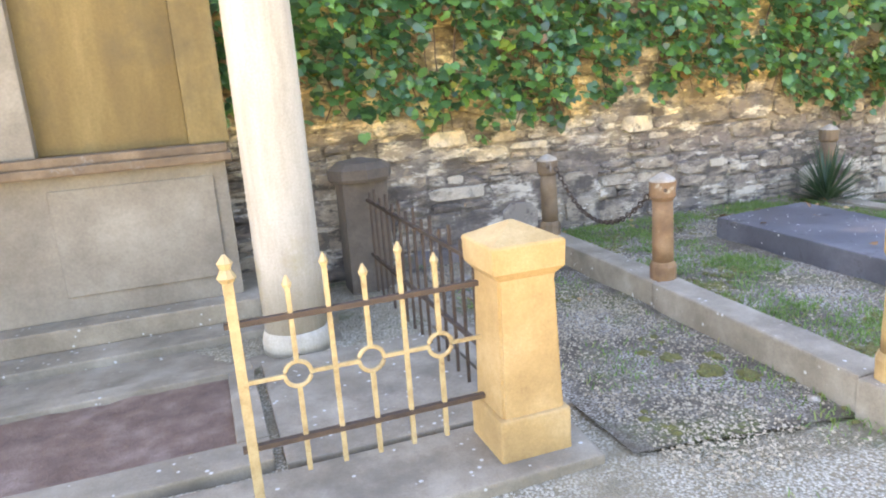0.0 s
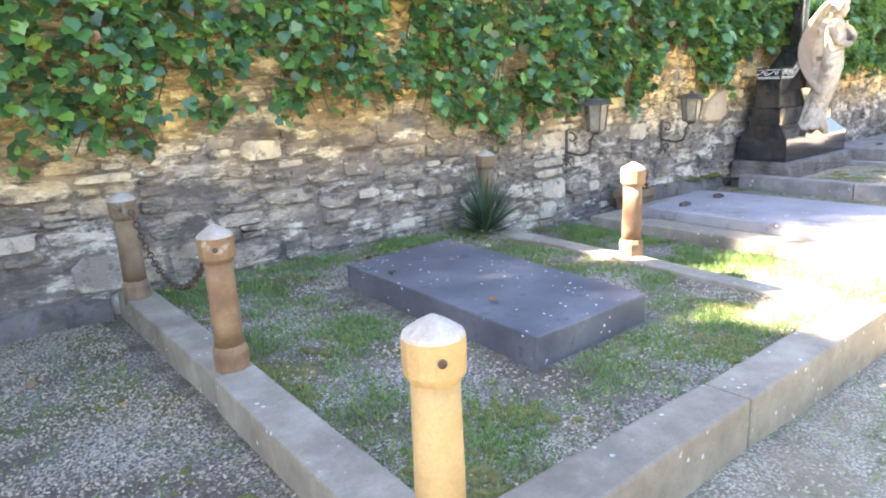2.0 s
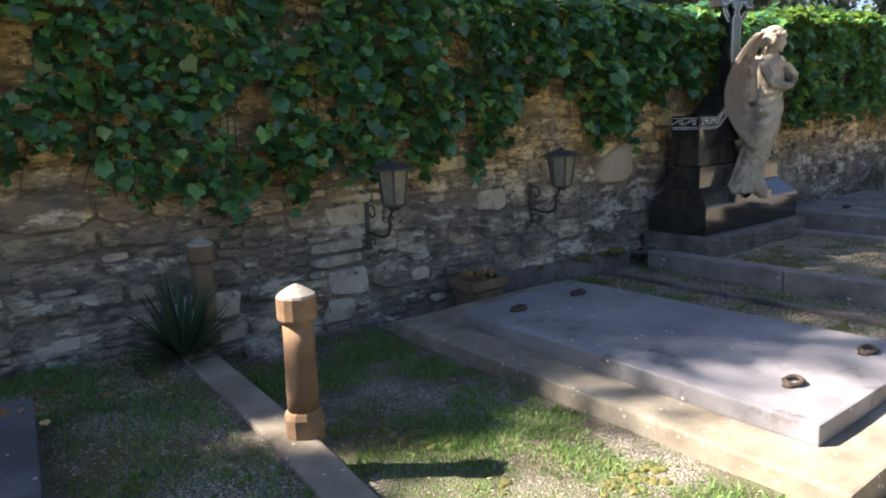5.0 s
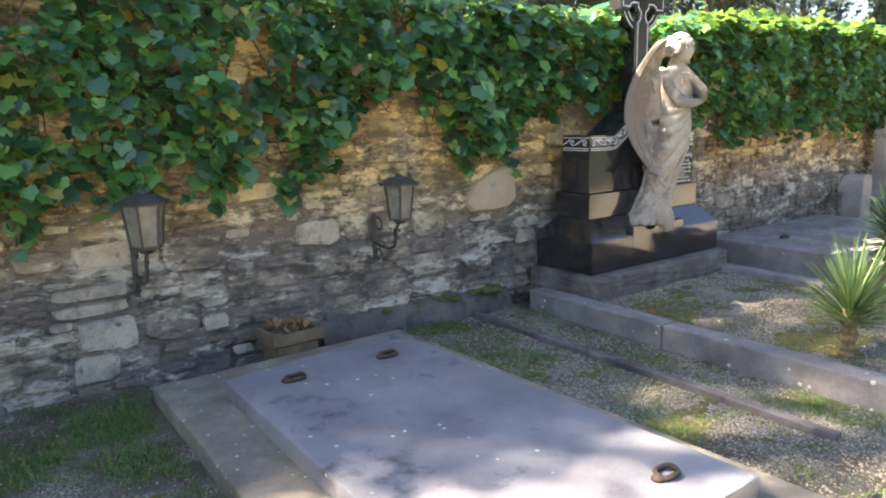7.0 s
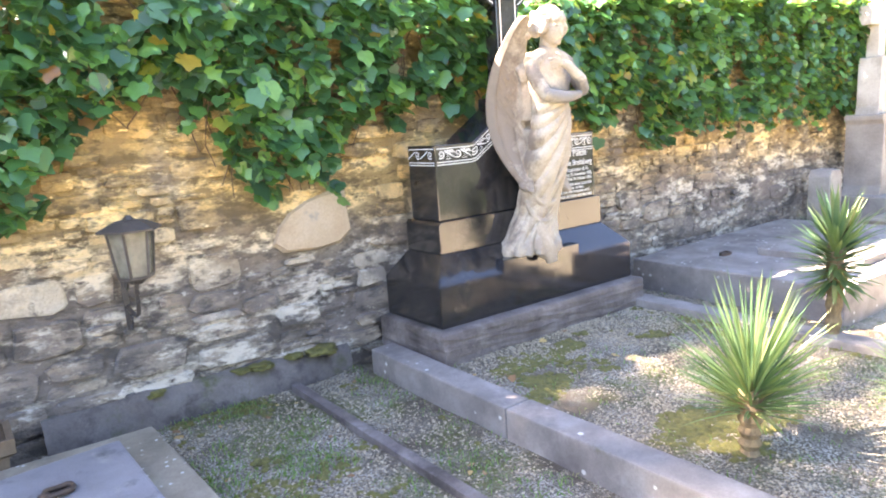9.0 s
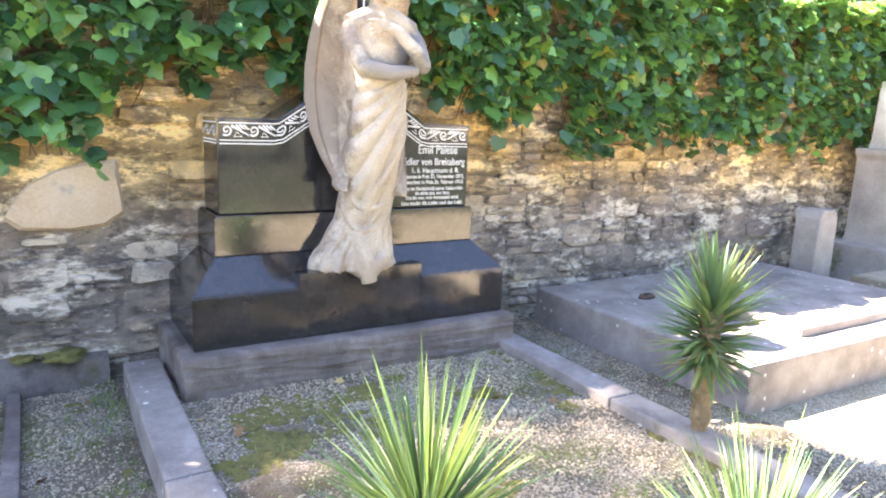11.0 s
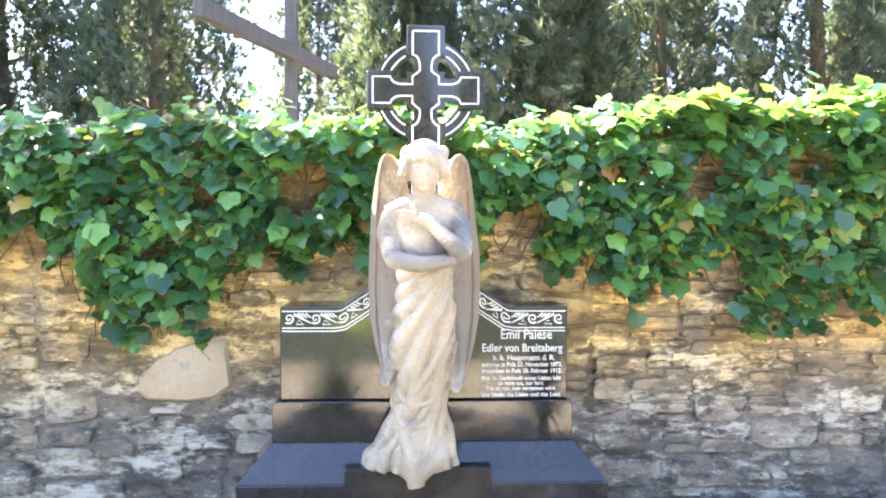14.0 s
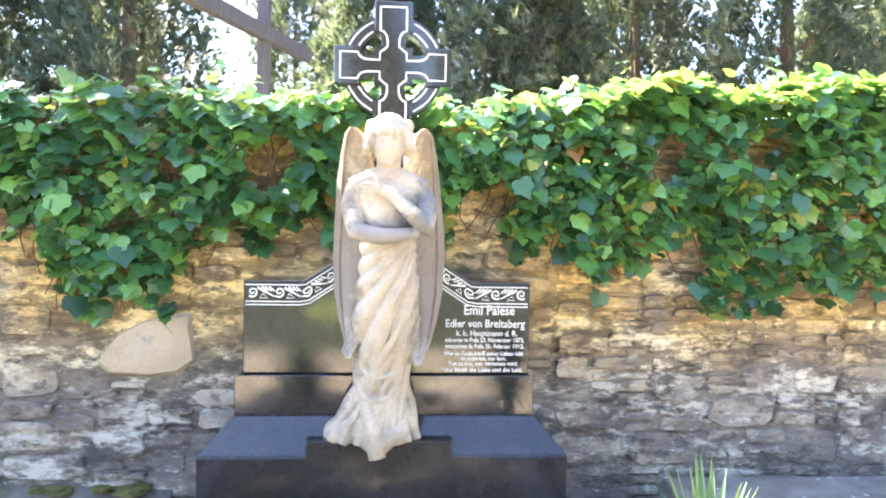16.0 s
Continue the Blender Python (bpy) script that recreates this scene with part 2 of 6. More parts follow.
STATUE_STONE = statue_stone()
CAP_STONE = surface("weathered_cap_stone", [(0.0, (0.22, 0.18, 0.13)), (0.5, (0.34, 0.3, 0.24)), (1.0, (0.46, 0.43, 0.37))], 9, 0.9, 110, 0.5, 0.006)
DARK_STONE = surface("dark_stone", [(0.0, (0.06, 0.05, 0.04)), (1.0, (0.15, 0.12, 0.09))], 6, 0.9, 80, 0.6, 0.008)
PLASTER_YELLOW = surface("yellow_plaster", [(0.0, (0.14, 0.095, 0.035)), (0.5, (0.2, 0.14, 0.052)), (1.0, (0.29, 0.215, 0.09))], 2, 0.9, 60, 0.4, 0.006, stain=((0.13, 0.1, 0.05), 1.2, 0.5, 0.72), stretch=(2, 2, 0.35))
PLASTER_PALE = surface("pale_plaster", [(0.0, (0.16, 0.135, 0.1)), (0.5, (0.25, 0.22, 0.17)), (1.0, (0.36, 0.325, 0.26))], 2, 0.9, 70, 0.4, 0.006, stain=((0.2, 0.19, 0.13), 1.6, 0.58, 0.78))
COLUMN_STONE = surface("column_stone", [(0.0, (0.31, 0.27, 0.2)), (0.5, (0.43, 0.39, 0.31)), (1.0, (0.53, 0.49, 0.4))], 3, 0.8, 90, 0.35, 0.004, stain=((0.34, 0.28, 0.14), 1.4, 0.55, 0.72), stretch=(3, 3, 0.5))
RED_SOIL = surface("dry_soil", [(0.0, (0.09, 0.055, 0.04)), (0.5, (0.17, 0.11, 0.08)), (1.0, (0.28, 0.21, 0.17))], 6, 0.95, 90, 1.0, 0.02)
IRON = surface("rusty_iron", [(0.0, (0.05, 0.035, 0.028)), (0.6, (0.085, 0.058, 0.04)), (1.0, (0.13, 0.085, 0.05))], 20, 0.7, 150, 0.5, 0.002, metal=0.3)
PAINTED_IRON = surface("ochre_painted_iron", [(0.0, (0.2, 0.12, 0.05)), (0.4, (0.38, 0.28, 0.13)), (1.0, (0.48, 0.38, 0.2))], 18, 0.65, 150, 0.4, 0.002)
BLACK_IRON = surface("black_iron", [(0.0, (0.03, 0.027, 0.025)), (1.0, (0.085, 0.072, 0.06))], 25, 0.5, 150, 0.3, 0.001)
GRAVEL = surface("gravel_stone", [(0.0, (0.3, 0.25, 0.17)), (1.0, (0.56, 0.485, 0.355))], 30, 0.85, 200, 0.2, 0.001, per="island")
WHITE_PAINT = surface("white_paint", [(0.0, (0.6, 0.59, 0.55)), (1.0, (0.78, 0.77, 0.73))], 40, 0.7, 150, 0.1, 0.001)
MOSS = surface("moss", [(0.0, (0.06, 0.06, 0.018)), (1.0, (0.2, 0.18, 0.05))], 30, 0.95, 150, 1.0, 0.01)
BARK = surface("bark", [(0.0, (0.05, 0.035, 0.025)), (1.0, (0.17, 0.12, 0.08))], 12, 0.95, 90, 1.0, 0.02, stretch=(1, 1, 0.2))
OLD_WOOD = surface("weathered_timber", [(0.0, (0.04, 0.04, 0.045)), (1.0, (0.1, 0.1, 0.11))], 8, 0.8, 90, 0.5, 0.004, stretch=(4, 4, 0.3))
YUCCA_TRUNK = surface("dry_leaf_base", [(0.0, (0.12, 0.08, 0.04)), (1.0, (0.36, 0.26, 0.14))], 25, 0.9, 120, 0.8, 0.01)


def granite():
    m = bpy.data.materials.new("polished_black_granite")
    m.use_nodes = True
    nt = m.node_tree
    b = nt.nodes["Principled BSDF"]
    v = cells(nt, 420)
    col = ramp(nt, v.outputs["Color"], [(0.0, (0.014, 0.014, 0.015)), (0.85, (0.022, 0.021, 0.022)), (1.0, (0.07, 0.07, 0.07))])
    # dust film, made paler to stand in for reflections and haze
    dust_and_haze = span(nt, tex(nt, 4, 6, 0.7), 0.42, 0.75, 0.0, 0.2)
    nt.links.new(mix(nt, dust_and_haze, col, (0.1, 0.09, 0.075)), b.inputs["Base Color"])
    nt.links.new(span(nt, tex(nt, 6, 5), 0.35, 0.7, 0.05, 0.14), b.inputs["Roughness"])
    b.inputs["Specular IOR Level"].default_value = 0.8
    b.inputs["IOR"].default_value = 1.5
    return m


GRANITE = granite()


def leafy(name, stops, rough=0.38, through=0.3, per="island", glow=(0.35, 0.5, 0.06), gloss=0.5):
    m = bpy.data.materials.new(name)
    m.use_nodes = True
    nt = m.node_tree
    b = nt.nodes["Principled BSDF"]
    if per == "island":
        src = nt.nodes.new("ShaderNodeNewGeometry").outputs["Random Per Island"]
    else:
        src = nt.nodes.new("ShaderNodeObjectInfo").outputs["Random"]
    col = ramp(nt, src, stops)
    col = mix(nt, 0.6, col, ramp(nt, tex(nt, 35, 4), [(0.3, (0.4, 0.4, 0.4)), (0.7, (0.62, 0.62, 0.62))]), "OVERLAY")
    nt.links.new(col, b.inputs["Base Color"])
    b.inputs["Roughness"].default_value = rough
    b.inputs["Specular IOR Level"].default_value = gloss
    t = nt.nodes.new("ShaderNodeBsdfTranslucent")
    nt.links.new(mix(nt, 0.5, col, glow), t.inputs[0])
    mx = nt.nodes.new("ShaderNodeMixShader")
    mx.inputs[0].default_value = through
    nt.links.new(b.outputs[0], mx.inputs[1])
    nt.links.new(t.outputs[0], mx.inputs[2])
    nt.links.new(mx.outputs[0], nt.nodes["Material Output"].inputs[0])
    return m


IVY_STOPS = [(0.0, (0.014, 0.06, 0.032)), (0.3, (0.035, 0.125, 0.06)), (0.55, (0.065, 0.205, 0.08)), (0.8, (0.11, 0.3, 0.085)), (0.95, (0.2, 0.41, 0.085)), (0.985, (0.42, 0.32, 0.05)), (0.994, (0.24, 0.1, 0.04))]
IVY = leafy("ivy_leaf", IVY_STOPS, 0.3, 0.38, gloss=0.85)
IVY_PIECE = leafy("ivy_leaf_single", IVY_STOPS, 0.3, 0.38, per="object", gloss=0.85)
NEEDLES = leafy("cypress_foliage", [(0.0, (0.025, 0.05, 0.03)), (0.6, (0.075, 0.115, 0.075)), (1.0, (0.16, 0.185, 0.12))], 0.7, 0.22, glow=(0.12, 0.15, 0.04))
GRASS = leafy("grass_blade", [(0.0, (0.08, 0.16, 0.04)), (0.6, (0.14, 0.26, 0.07)), (0.9, (0.2, 0.29, 0.08)), (1.0, (0.3, 0.25, 0.12))], 0.55, 0.3)
YUCCA = leafy("yucca_blade", [(0.0, (0.06, 0.13, 0.065)), (0.5, (0.11, 0.19, 0.08)), (0.9, (0.18, 0.25, 0.09)), (1.0, (0.27, 0.23, 0.12))], 0.5, 0.2, per="object")
CYCAD = leafy("dark_blade", [(0.0, (0.015, 0.04, 0.025)), (1.0, (0.05, 0.1, 0.06))], 0.45, 0.15, per="object")
DEAD_LEAF = leafy("dead_leaf", [(0.0, (0.18, 0.09, 0.04)), (0.6, (0.32, 0.18, 0.08)), (1.0, (0.5, 0.36, 0.14))], 0.8, 0.1, glow=(0.4, 0.2, 0.05))
VINE = surface("vine_stem", [(0.0, (0.07, 0.045, 0.03)), (1.0, (0.2, 0.13, 0.08))], 20, 0.9, 90, 0.5, 0.003)


def earth(name, soil, pale, green, pale_amount, green_amount):
    """Soil with small pale chips and patches of moss."""
    m = bpy.data.materials.new(name)
    m.use_nodes = True
    nt = m.node_tree
    b = nt.nodes["Principled BSDF"]
    base = ramp(nt, tex(nt, 9, 7, 0.7), [(0.3, tuple(c * 0.6 for c in soil)), (0.7, soil)])
    v = cells(nt, 95)
    chip = ramp(nt, v.outputs["Color"], [(0.2, tuple(c * 0.55 for c in pale)), (0.8, pale)])
    cover = nt.nodes.new("ShaderNodeMath")
    cover.operation = "MULTIPLY"
    nt.links.new(span(nt, v.outputs["Distance"], 0.62, 0.45), cover.inputs[0])
    nt.links.new(span(nt, tex(nt, 2.3, 6, 0.7), 0.62 - 0.4 * pale_amount, 0.8 - 0.4 * pale_amount), cover.inputs[1])
    col = mix(nt, cover.outputs[0], base, chip)
    moss = nt.nodes.new("ShaderNodeMath")
    moss.operation = "MULTIPLY"
    nt.links.new(span(nt, tex(nt, 1.7, 5, 0.65), 0.66 - 0.3 * green_amount, 0.76 - 0.3 * green_amount), moss.inputs[0])
    nt.links.new(span(nt, tex(nt, 40, 3), 0.35, 0.6), moss.inputs[1])
    col = mix(nt, moss.outputs[0], col, ramp(nt, tex(nt, 22, 3), [(0.3, tuple(c * 0.5 for c in green)), (0.7, green)]))
    nt.links.new(col, b.inputs["Base Color"])
    b.inputs["Roughness"].default_value = 0.95
    bumped(nt, b, [(v.outputs["Distance"], -0.6), (tex(nt, 60, 3), 0.6), (tex(nt, 7, 4), 1.0)], 0.8, 0.015)
    return m


GROUND = earth("path_ground", (0.26, 0.22, 0.14), (0.5, 0.46, 0.36), (0.1, 0.13, 0.035), 0.7, 0.35)
TURF = earth("turf_bed", (0.12, 0.1, 0.065), (0.4, 0.37, 0.3), (0.1, 0.14, 0.035), 0.45, 0.65)
# verge coloured dark for shade, lawn coloured bright for sun, for granite reflections
VERGE_IN_SHADE = earth("shade_dark_verge", (0.03, 0.035, 0.015), (0.07, 0.07, 0.04), (0.025, 0.045, 0.012), 0.3, 0.8)
LAWN_IN_SUN = earth("sun_bright_lawn", (0.2, 0.25, 0.05), (0.34, 0.36, 0.1), (0.22, 0.3, 0.06), 0.8, 0.9)
BED = earth("gravel_bed", (0.13, 0.105, 0.07), (0.46, 0.425, 0.35), (0.13, 0.14, 0.035), 0.55, 0.5)


def glass():
    m = bpy.data.materials.new("lantern_glass")
    m.use_nodes = True
    nt = m.node_tree
    b = nt.nodes["Principled BSDF"]
    nt.links.new(ramp(nt, tex(nt, 18, 4), [(0.3, (0.3, 0.29, 0.22)), (0.7, (0.5, 0.48, 0.38))]), b.inputs["Base Color"])
    b.inputs["Roughness"].default_value = 0.25
    b.inputs["Transmission Weight"].default_value = 0.55
    return m


GLASS = glass()


# ---- helpers of this scene ----
def link_mesh(name, verts, faces, material, smooth=False):
    me = bpy.data.meshes.new(name)
    me.from_pydata([tuple(v) for v in verts], [], faces)
    me.update()
    me.materials.append(material)
    if smooth:
        me.polygons.foreach_set("use_smooth", [True] * len(me.polygons))
    return me


def part(name, bm, material, parent=None, label="", smooth=False):
    me = bpy.data.meshes.new(name)
    bm.normal_update()
    bm.to_mesh(me)
    bm.free()
    me.materials.append(material)
    if smooth:
        me.polygons.foreach_set("use_smooth", [True] * len(me.polygons))
    ob = new(name, me)
    if parent:
        ob.parent = parent
    if label:
        ob["label"] = label
    return ob


def thing(name, label, category, at=(0, 0, 0), group="", kind="", turn=0.0):
    ob = new(name)
    ob.empty_display_size = 0.1
    ob.matrix_world = pose(*at, 0, 0, turn)
    return tagged(ob, label, category, group, kind)


def box(x0, x1, y0, y1, z0, z1, bevel=0.008, bm=None, rough=0.0, cuts=0):
    own = bm or bmesh.new()
    made = bmesh.ops.create_cube(own, size=1.0)["verts"]
    for v in made:
        v.co = Vector((x0 + (v.co.x + 0.5) * (x1 - x0), y0 + (v.co.y + 0.5) * (y1 - y0), z0 + (v.co.z + 0.5) * (z1 - z0)))
    edges = list({e for v in made for e in v.link_edges})
    if bevel:
        r = bmesh.ops.bevel(own, geom=edges, offset=bevel, segments=2, profile=0.6, affect="EDGES")
    if cuts and not bm:
        longest = [e for e in own.edges if e.calc_length() > 0.25]
        bmesh.ops.subdivide_edges(own, edges=longest, cuts=cuts, use_grid_fill=True)
    if rough and not bm:
        for v in own.verts:
            v.co += noise.noise_vector(v.co * 9 + Vector((x0, y0, z0))) * rough
    return own


def quad_slab(corners, z0, z1, bevel=0.012, rough=0.004, cuts=6):
    """A slab over four plan corners."""
    bm = bmesh.new()
    lo = [bm.verts.new((x, y, z0)) for x, y in corners]
    hi = [bm.verts.new((x, y, z1)) for x, y in corners]
    bm.faces.new(lo[::-1])
    bm.faces.new(hi)
    for i in range(4):
        j = (i + 1) % 4
        bm.faces.new((lo[i], lo[j], hi[j], hi[i]))
    bmesh.ops.recalc_face_normals(bm, faces=bm.faces)
    bmesh.ops.bevel(bm, geom=list(bm.edges), offset=bevel, segments=2, profile=0.6, affect="EDGES")
    bmesh.ops.subdivide_edges(bm, edges=[e for e in bm.edges if e.calc_length() > 0.3], cuts=cuts, use_grid_fill=True)
    for v in bm.verts:
        v.co += noise.noise_vector(v.co * 7) * rough
    return bm


def turned(profile, seg=24, bm=None, at=(0, 0, 0)):
    """A turned solid from (radius, height) pairs."""
    own = bm or bmesh.new()
    rings = []
    for r, z in profile:
        rings.append([own.verts.new((at[0] + r * math.cos(2 * math.pi * i / seg), at[1] + r * math.sin(2 * math.pi * i / seg), at[2] + z)) for i in range(seg)])
    for a, b in zip(rings, rings[1:]):
        for i in range(seg):
            own.faces.new((a[i], a[(i + 1) % seg], b[(i + 1) % seg], b[i]))
    own.faces.new(rings[0][::-1])
    own.faces.new(rings[-1])
    return own


def tube(points, radius, seg=8, bm=None, closed=False):
    own = bm or bmesh.new()
    pts = [Vector(p) for p in points]
    n = len(pts)
    rings = []
    for i, p in enumerate(pts):
        a = pts[(i - 1) % n] if closed or i else p
        b = pts[(i + 1) % n] if closed or i < n - 1 else p
        d = (b - a).normalized()
        side = d.cross(Vector((0, 0, 1)))
        if side.length < 1e-3:
            side = d.cross(Vector((1, 0, 0)))
        side.normalize()
        up = side.cross(d)
        r = radius(i / max(n - 1, 1)) if callable(radius) else radius
        rings.append([own.verts.new(p + side * r * math.cos(2 * math.pi * k / seg) + up * r * math.sin(2 * math.pi * k / seg)) for k in range(seg)])
    for i in range(n if closed else n - 1):
        a, b = rings[i], rings[(i + 1) % n]
        for k in range(seg):
            own.faces.new((a[k], a[(k + 1) % seg], b[(k + 1) % seg], b[k]))
    if not closed:
        own.faces.new(rings[0][::-1])
        own.faces.new(rings[-1])
    return own


def prism(outline, y0, y1, bm=None, bevel=0.0):
    """An outline in x, z pushed through from y0 to y1."""
    own = bm or bmesh.new()
    a = [own.verts.new((x, y0, z)) for x, z in outline]
    b = [own.verts.new((x, y1, z)) for x, z in outline]
    f = [own.faces.new(a), own.faces.new(b[::-1])]
    for i in range(len(a)):
        j = (i + 1) % len(a)
        f.append(own.faces.new((a[i], b[i], b[j], a[j])))
    bmesh.ops.recalc_face_normals(own, faces=f)
    if bevel:
        bmesh.ops.bevel(own, geom=[e for e in own.edges], offset=bevel, segments=1, affect="EDGES")
    return own


def scattered(name, verts, tris, places, turns, sizes, material, smooth=False):
    """One mesh of many small copies: verts (k,3), tris (m,3), places (n,3), turns (n,3,3), sizes (n,) or (n,3)."""
    verts, tris = np.array(verts, dtype=np.float64), np.array(tris, dtype=np.int64)
    n, k, m = len(places), len(verts), len(tris)
    sizes = np.asarray(sizes, dtype=np.float64)
    if sizes.ndim == 1:
        sizes = np.repeat(sizes[:, None], 3, 1)
    v = np.einsum("nij,nkj->nki", turns, verts[None] * sizes[:, None, :]) + np.asarray(places)[:, None, :]
    f = (tris[None] + (np.arange(n) * k)[:, None, None]).reshape(-1)
    me = bpy.data.meshes.new(name)
    me.vertices.add(n * k)
    me.vertices.foreach_set("co", v.astype(np.float32).ravel())
    me.loops.add(n * m * 3)
    me.loops.foreach_set("vertex_index", f.astype(np.int32))
    me.polygons.add(n * m)
    me.polygons.foreach_set("loop_start", np.arange(0, n * m * 3, 3, dtype=np.int32))
    me.polygons.foreach_set("loop_total", np.full(n * m, 3, dtype=np.int32))
    me.polygons.foreach_set("use_smooth", np.full(n * m, smooth, dtype=bool))
    me.update(calc_edges=True)
    me.materials.append(material)
    return me


def turn_matrices(rx, ry, rz):
    """Rotations Rz @ Ry @ Rx for arrays of angles in radians."""
    cx, sx, cy, sy, cz, sz = np.cos(rx), np.sin(rx), np.cos(ry), np.sin(ry), np.cos(rz), np.sin(rz)
    o, i = np.zeros_like(rx), np.ones_like(rx)
    X = np.stack([np.stack([i, o, o], -1), np.stack([o, cx, -sx], -1), np.stack([o, sx, cx], -1)], -2)
    Y = np.stack([np.stack([cy, o, sy], -1), np.stack([o, i, o], -1), np.stack([-sy, o, cy], -1)], -2)
    Z = np.stack([np.stack([cz, -sz, o], -1), np.stack([sz, cz, o], -1), np.stack([o, o, i], -1)], -2)
    return Z @ Y @ X


def lumps(x, y, scale, seed=0.0):
    """Smooth pseudo-noise in about -1..1 for arrays."""
    s = np.zeros_like(x)
    for k in range(5):
        a, f = 1.3 + 2.1 * k + seed, scale * (1 + 0.63 * k)
        s += np.sin(x * f * math.cos(a) + y * f * math.sin(a) + 3.7 * k + seed) * np.sin(x * f * math.cos(a + 1.9) + y * f * math.sin(a + 1.9) - 1.3 * k + 2 * seed) / (1 + 0.35 * k)
    return s / 1.8


def ground_z(x):
    return -0.13 * np.clip((np.asarray(x, dtype=float) - 3.5) / 5.5, 0, 1)


RNG = np.random.default_rng(7)

# ---- ground ----
def build_ground():
    near_x = np.arange(-2, 20.01, 0.2)
    near_y = np.arange(-3, 4.6, 0.2)
    far = np.array([1, 3, 8, 20, 60, 150, 400.0])
    xs = np.concatenate([-2 - far[::-1], near_x, 20 + far])
    ys = np.concatenate([-3 - far[::-1], near_y, 4.6 + far])
    X, Y = np.meshgrid(xs, ys)
    inner = (X > -2) & (X < 20) & (Y > -3) & (Y < 4.5)
    Z = ground_z(X) + np.where(inner, 0.012 * lumps(X, Y, 2.3), 0)
    w = len(xs)
    verts = np.stack([X, Y, Z], -1).reshape(-1, 3)
    faces = [(r * w + c, r * w + c + 1, r * w + w + c + 1, r * w + w + c) for r in range(len(ys) - 1) for c in range(w - 1)]
    me = link_mesh("ground", verts, faces, GROUND, True)
    return tagged(new("ground", me), "pale gravelly earth path with moss and thin grass", "ground", kind="structure")


build_ground()



def verge():
    n = 40
    verts, faces = [], []
    for i in range(n + 1):
        x = -14 + 58 * i / n
        edge = -1.7 + 0.12 * math.sin(x * 1.3) + 0.08 * math.sin(x * 3.1)
        for y, z in ((edge, -0.02), (edge - 0.15, 0.02), (-10, 0.03), (-40, 0.03)):
            verts.append((x, y, float(ground_z(x)) + z))
    for i in range(n):
        for j in range(3):
            faces.append((i * 4 + j, i * 4 + j + 1, i * 4 + j + 5, i * 4 + j + 4))
    tagged(new("ground_verge", link_mesh("ground_verge", verts, faces, VERGE_IN_SHADE)), "ground across the path, shade put into its dark colour", "ground", kind="structure")
    # bright oval: a sunlit spot put into the colour of the grass
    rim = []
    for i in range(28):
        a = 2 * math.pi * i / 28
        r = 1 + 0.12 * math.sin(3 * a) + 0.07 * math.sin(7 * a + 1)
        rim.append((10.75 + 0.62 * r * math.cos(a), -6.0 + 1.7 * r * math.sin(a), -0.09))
    tagged(new("ground_lawn", link_mesh("ground_lawn", rim, [tuple(range(28))], LAWN_IN_SUN)), "grass across the path, sunlight put into its bright colour", "grass", kind="structure")


verge()


KERB_TOP, BED_TOP = 0.17, 0.115


def bed(name, corners, z, label, cells_x=24, cells_y=24, hump=0.012, matter=None):
    (ax, ay), (bx, by), (cx, cy), (dx, dy) = corners
    verts, faces = [], []
    for j in range(cells_y + 1):
        for i in range(cells_x + 1):
            u, v = i / cells_x, j / cells_y
            x = (ax * (1 - u) + bx * u) * (1 - v) + (dx * (1 - u) + cx * u) * v
            y = (ay * (1 - u) + by * u) * (1 - v) + (dy * (1 - u) + cy * u) * v
            verts.append((x, y, (z if z is not None else float(ground_z(x)) + 0.022) + hump * noise.noise(Vector((x * 3, y * 3, 0)))))
    w = cells_x + 1
    for j in range(cells_y):
        for i in range(cells_x):
            faces.append((j * w + i, j * w + i + 1, j * w + w + i + 1, j * w + w + i))
    return tagged(new(name, link_mesh(name, verts, faces, matter or BED, True)), label, "gravel bed", kind="structure")


bed("ground_bed_1", ((3.45, 1.35), (6.1, 1.3), (6.25, 4.44), (3.6, 4.44)), BED_TOP, "gravel and short grass inside a grave kerb")
bed("ground_bed_2", ((10.6, 1.2), (12.6, 1.2), (12.6, 4.44), (10.6, 4.44)), 0.0, "pale gravel with moss before the black monument")

bed("ground_bed_3", ((2.5, 1.6), (3.4, 1.45), (3.58, 4.46), (2.5, 4.46)), None, "dark soil and pale chips beside a grave kerb")
bed("ground_bed_4", ((6.2, 1.5), (7.55, 1.5), (7.62, 4.46), (6.3, 4.46)), None, "grass and soil between two graves", matter=TURF)
bed("ground_bed_5", ((9.2, 1.3), (10.54, 1.3), (10.56, 4.46), (9.1, 4.46)), None, "gravel and thin grass beside a grave slab")
bed("ground_bed_6", ((12.66, 1.4), (13.3, 1.4), (13.3, 4.46), (12.66, 4.46)), None, "pale gravel between a kerb and a tomb slab")

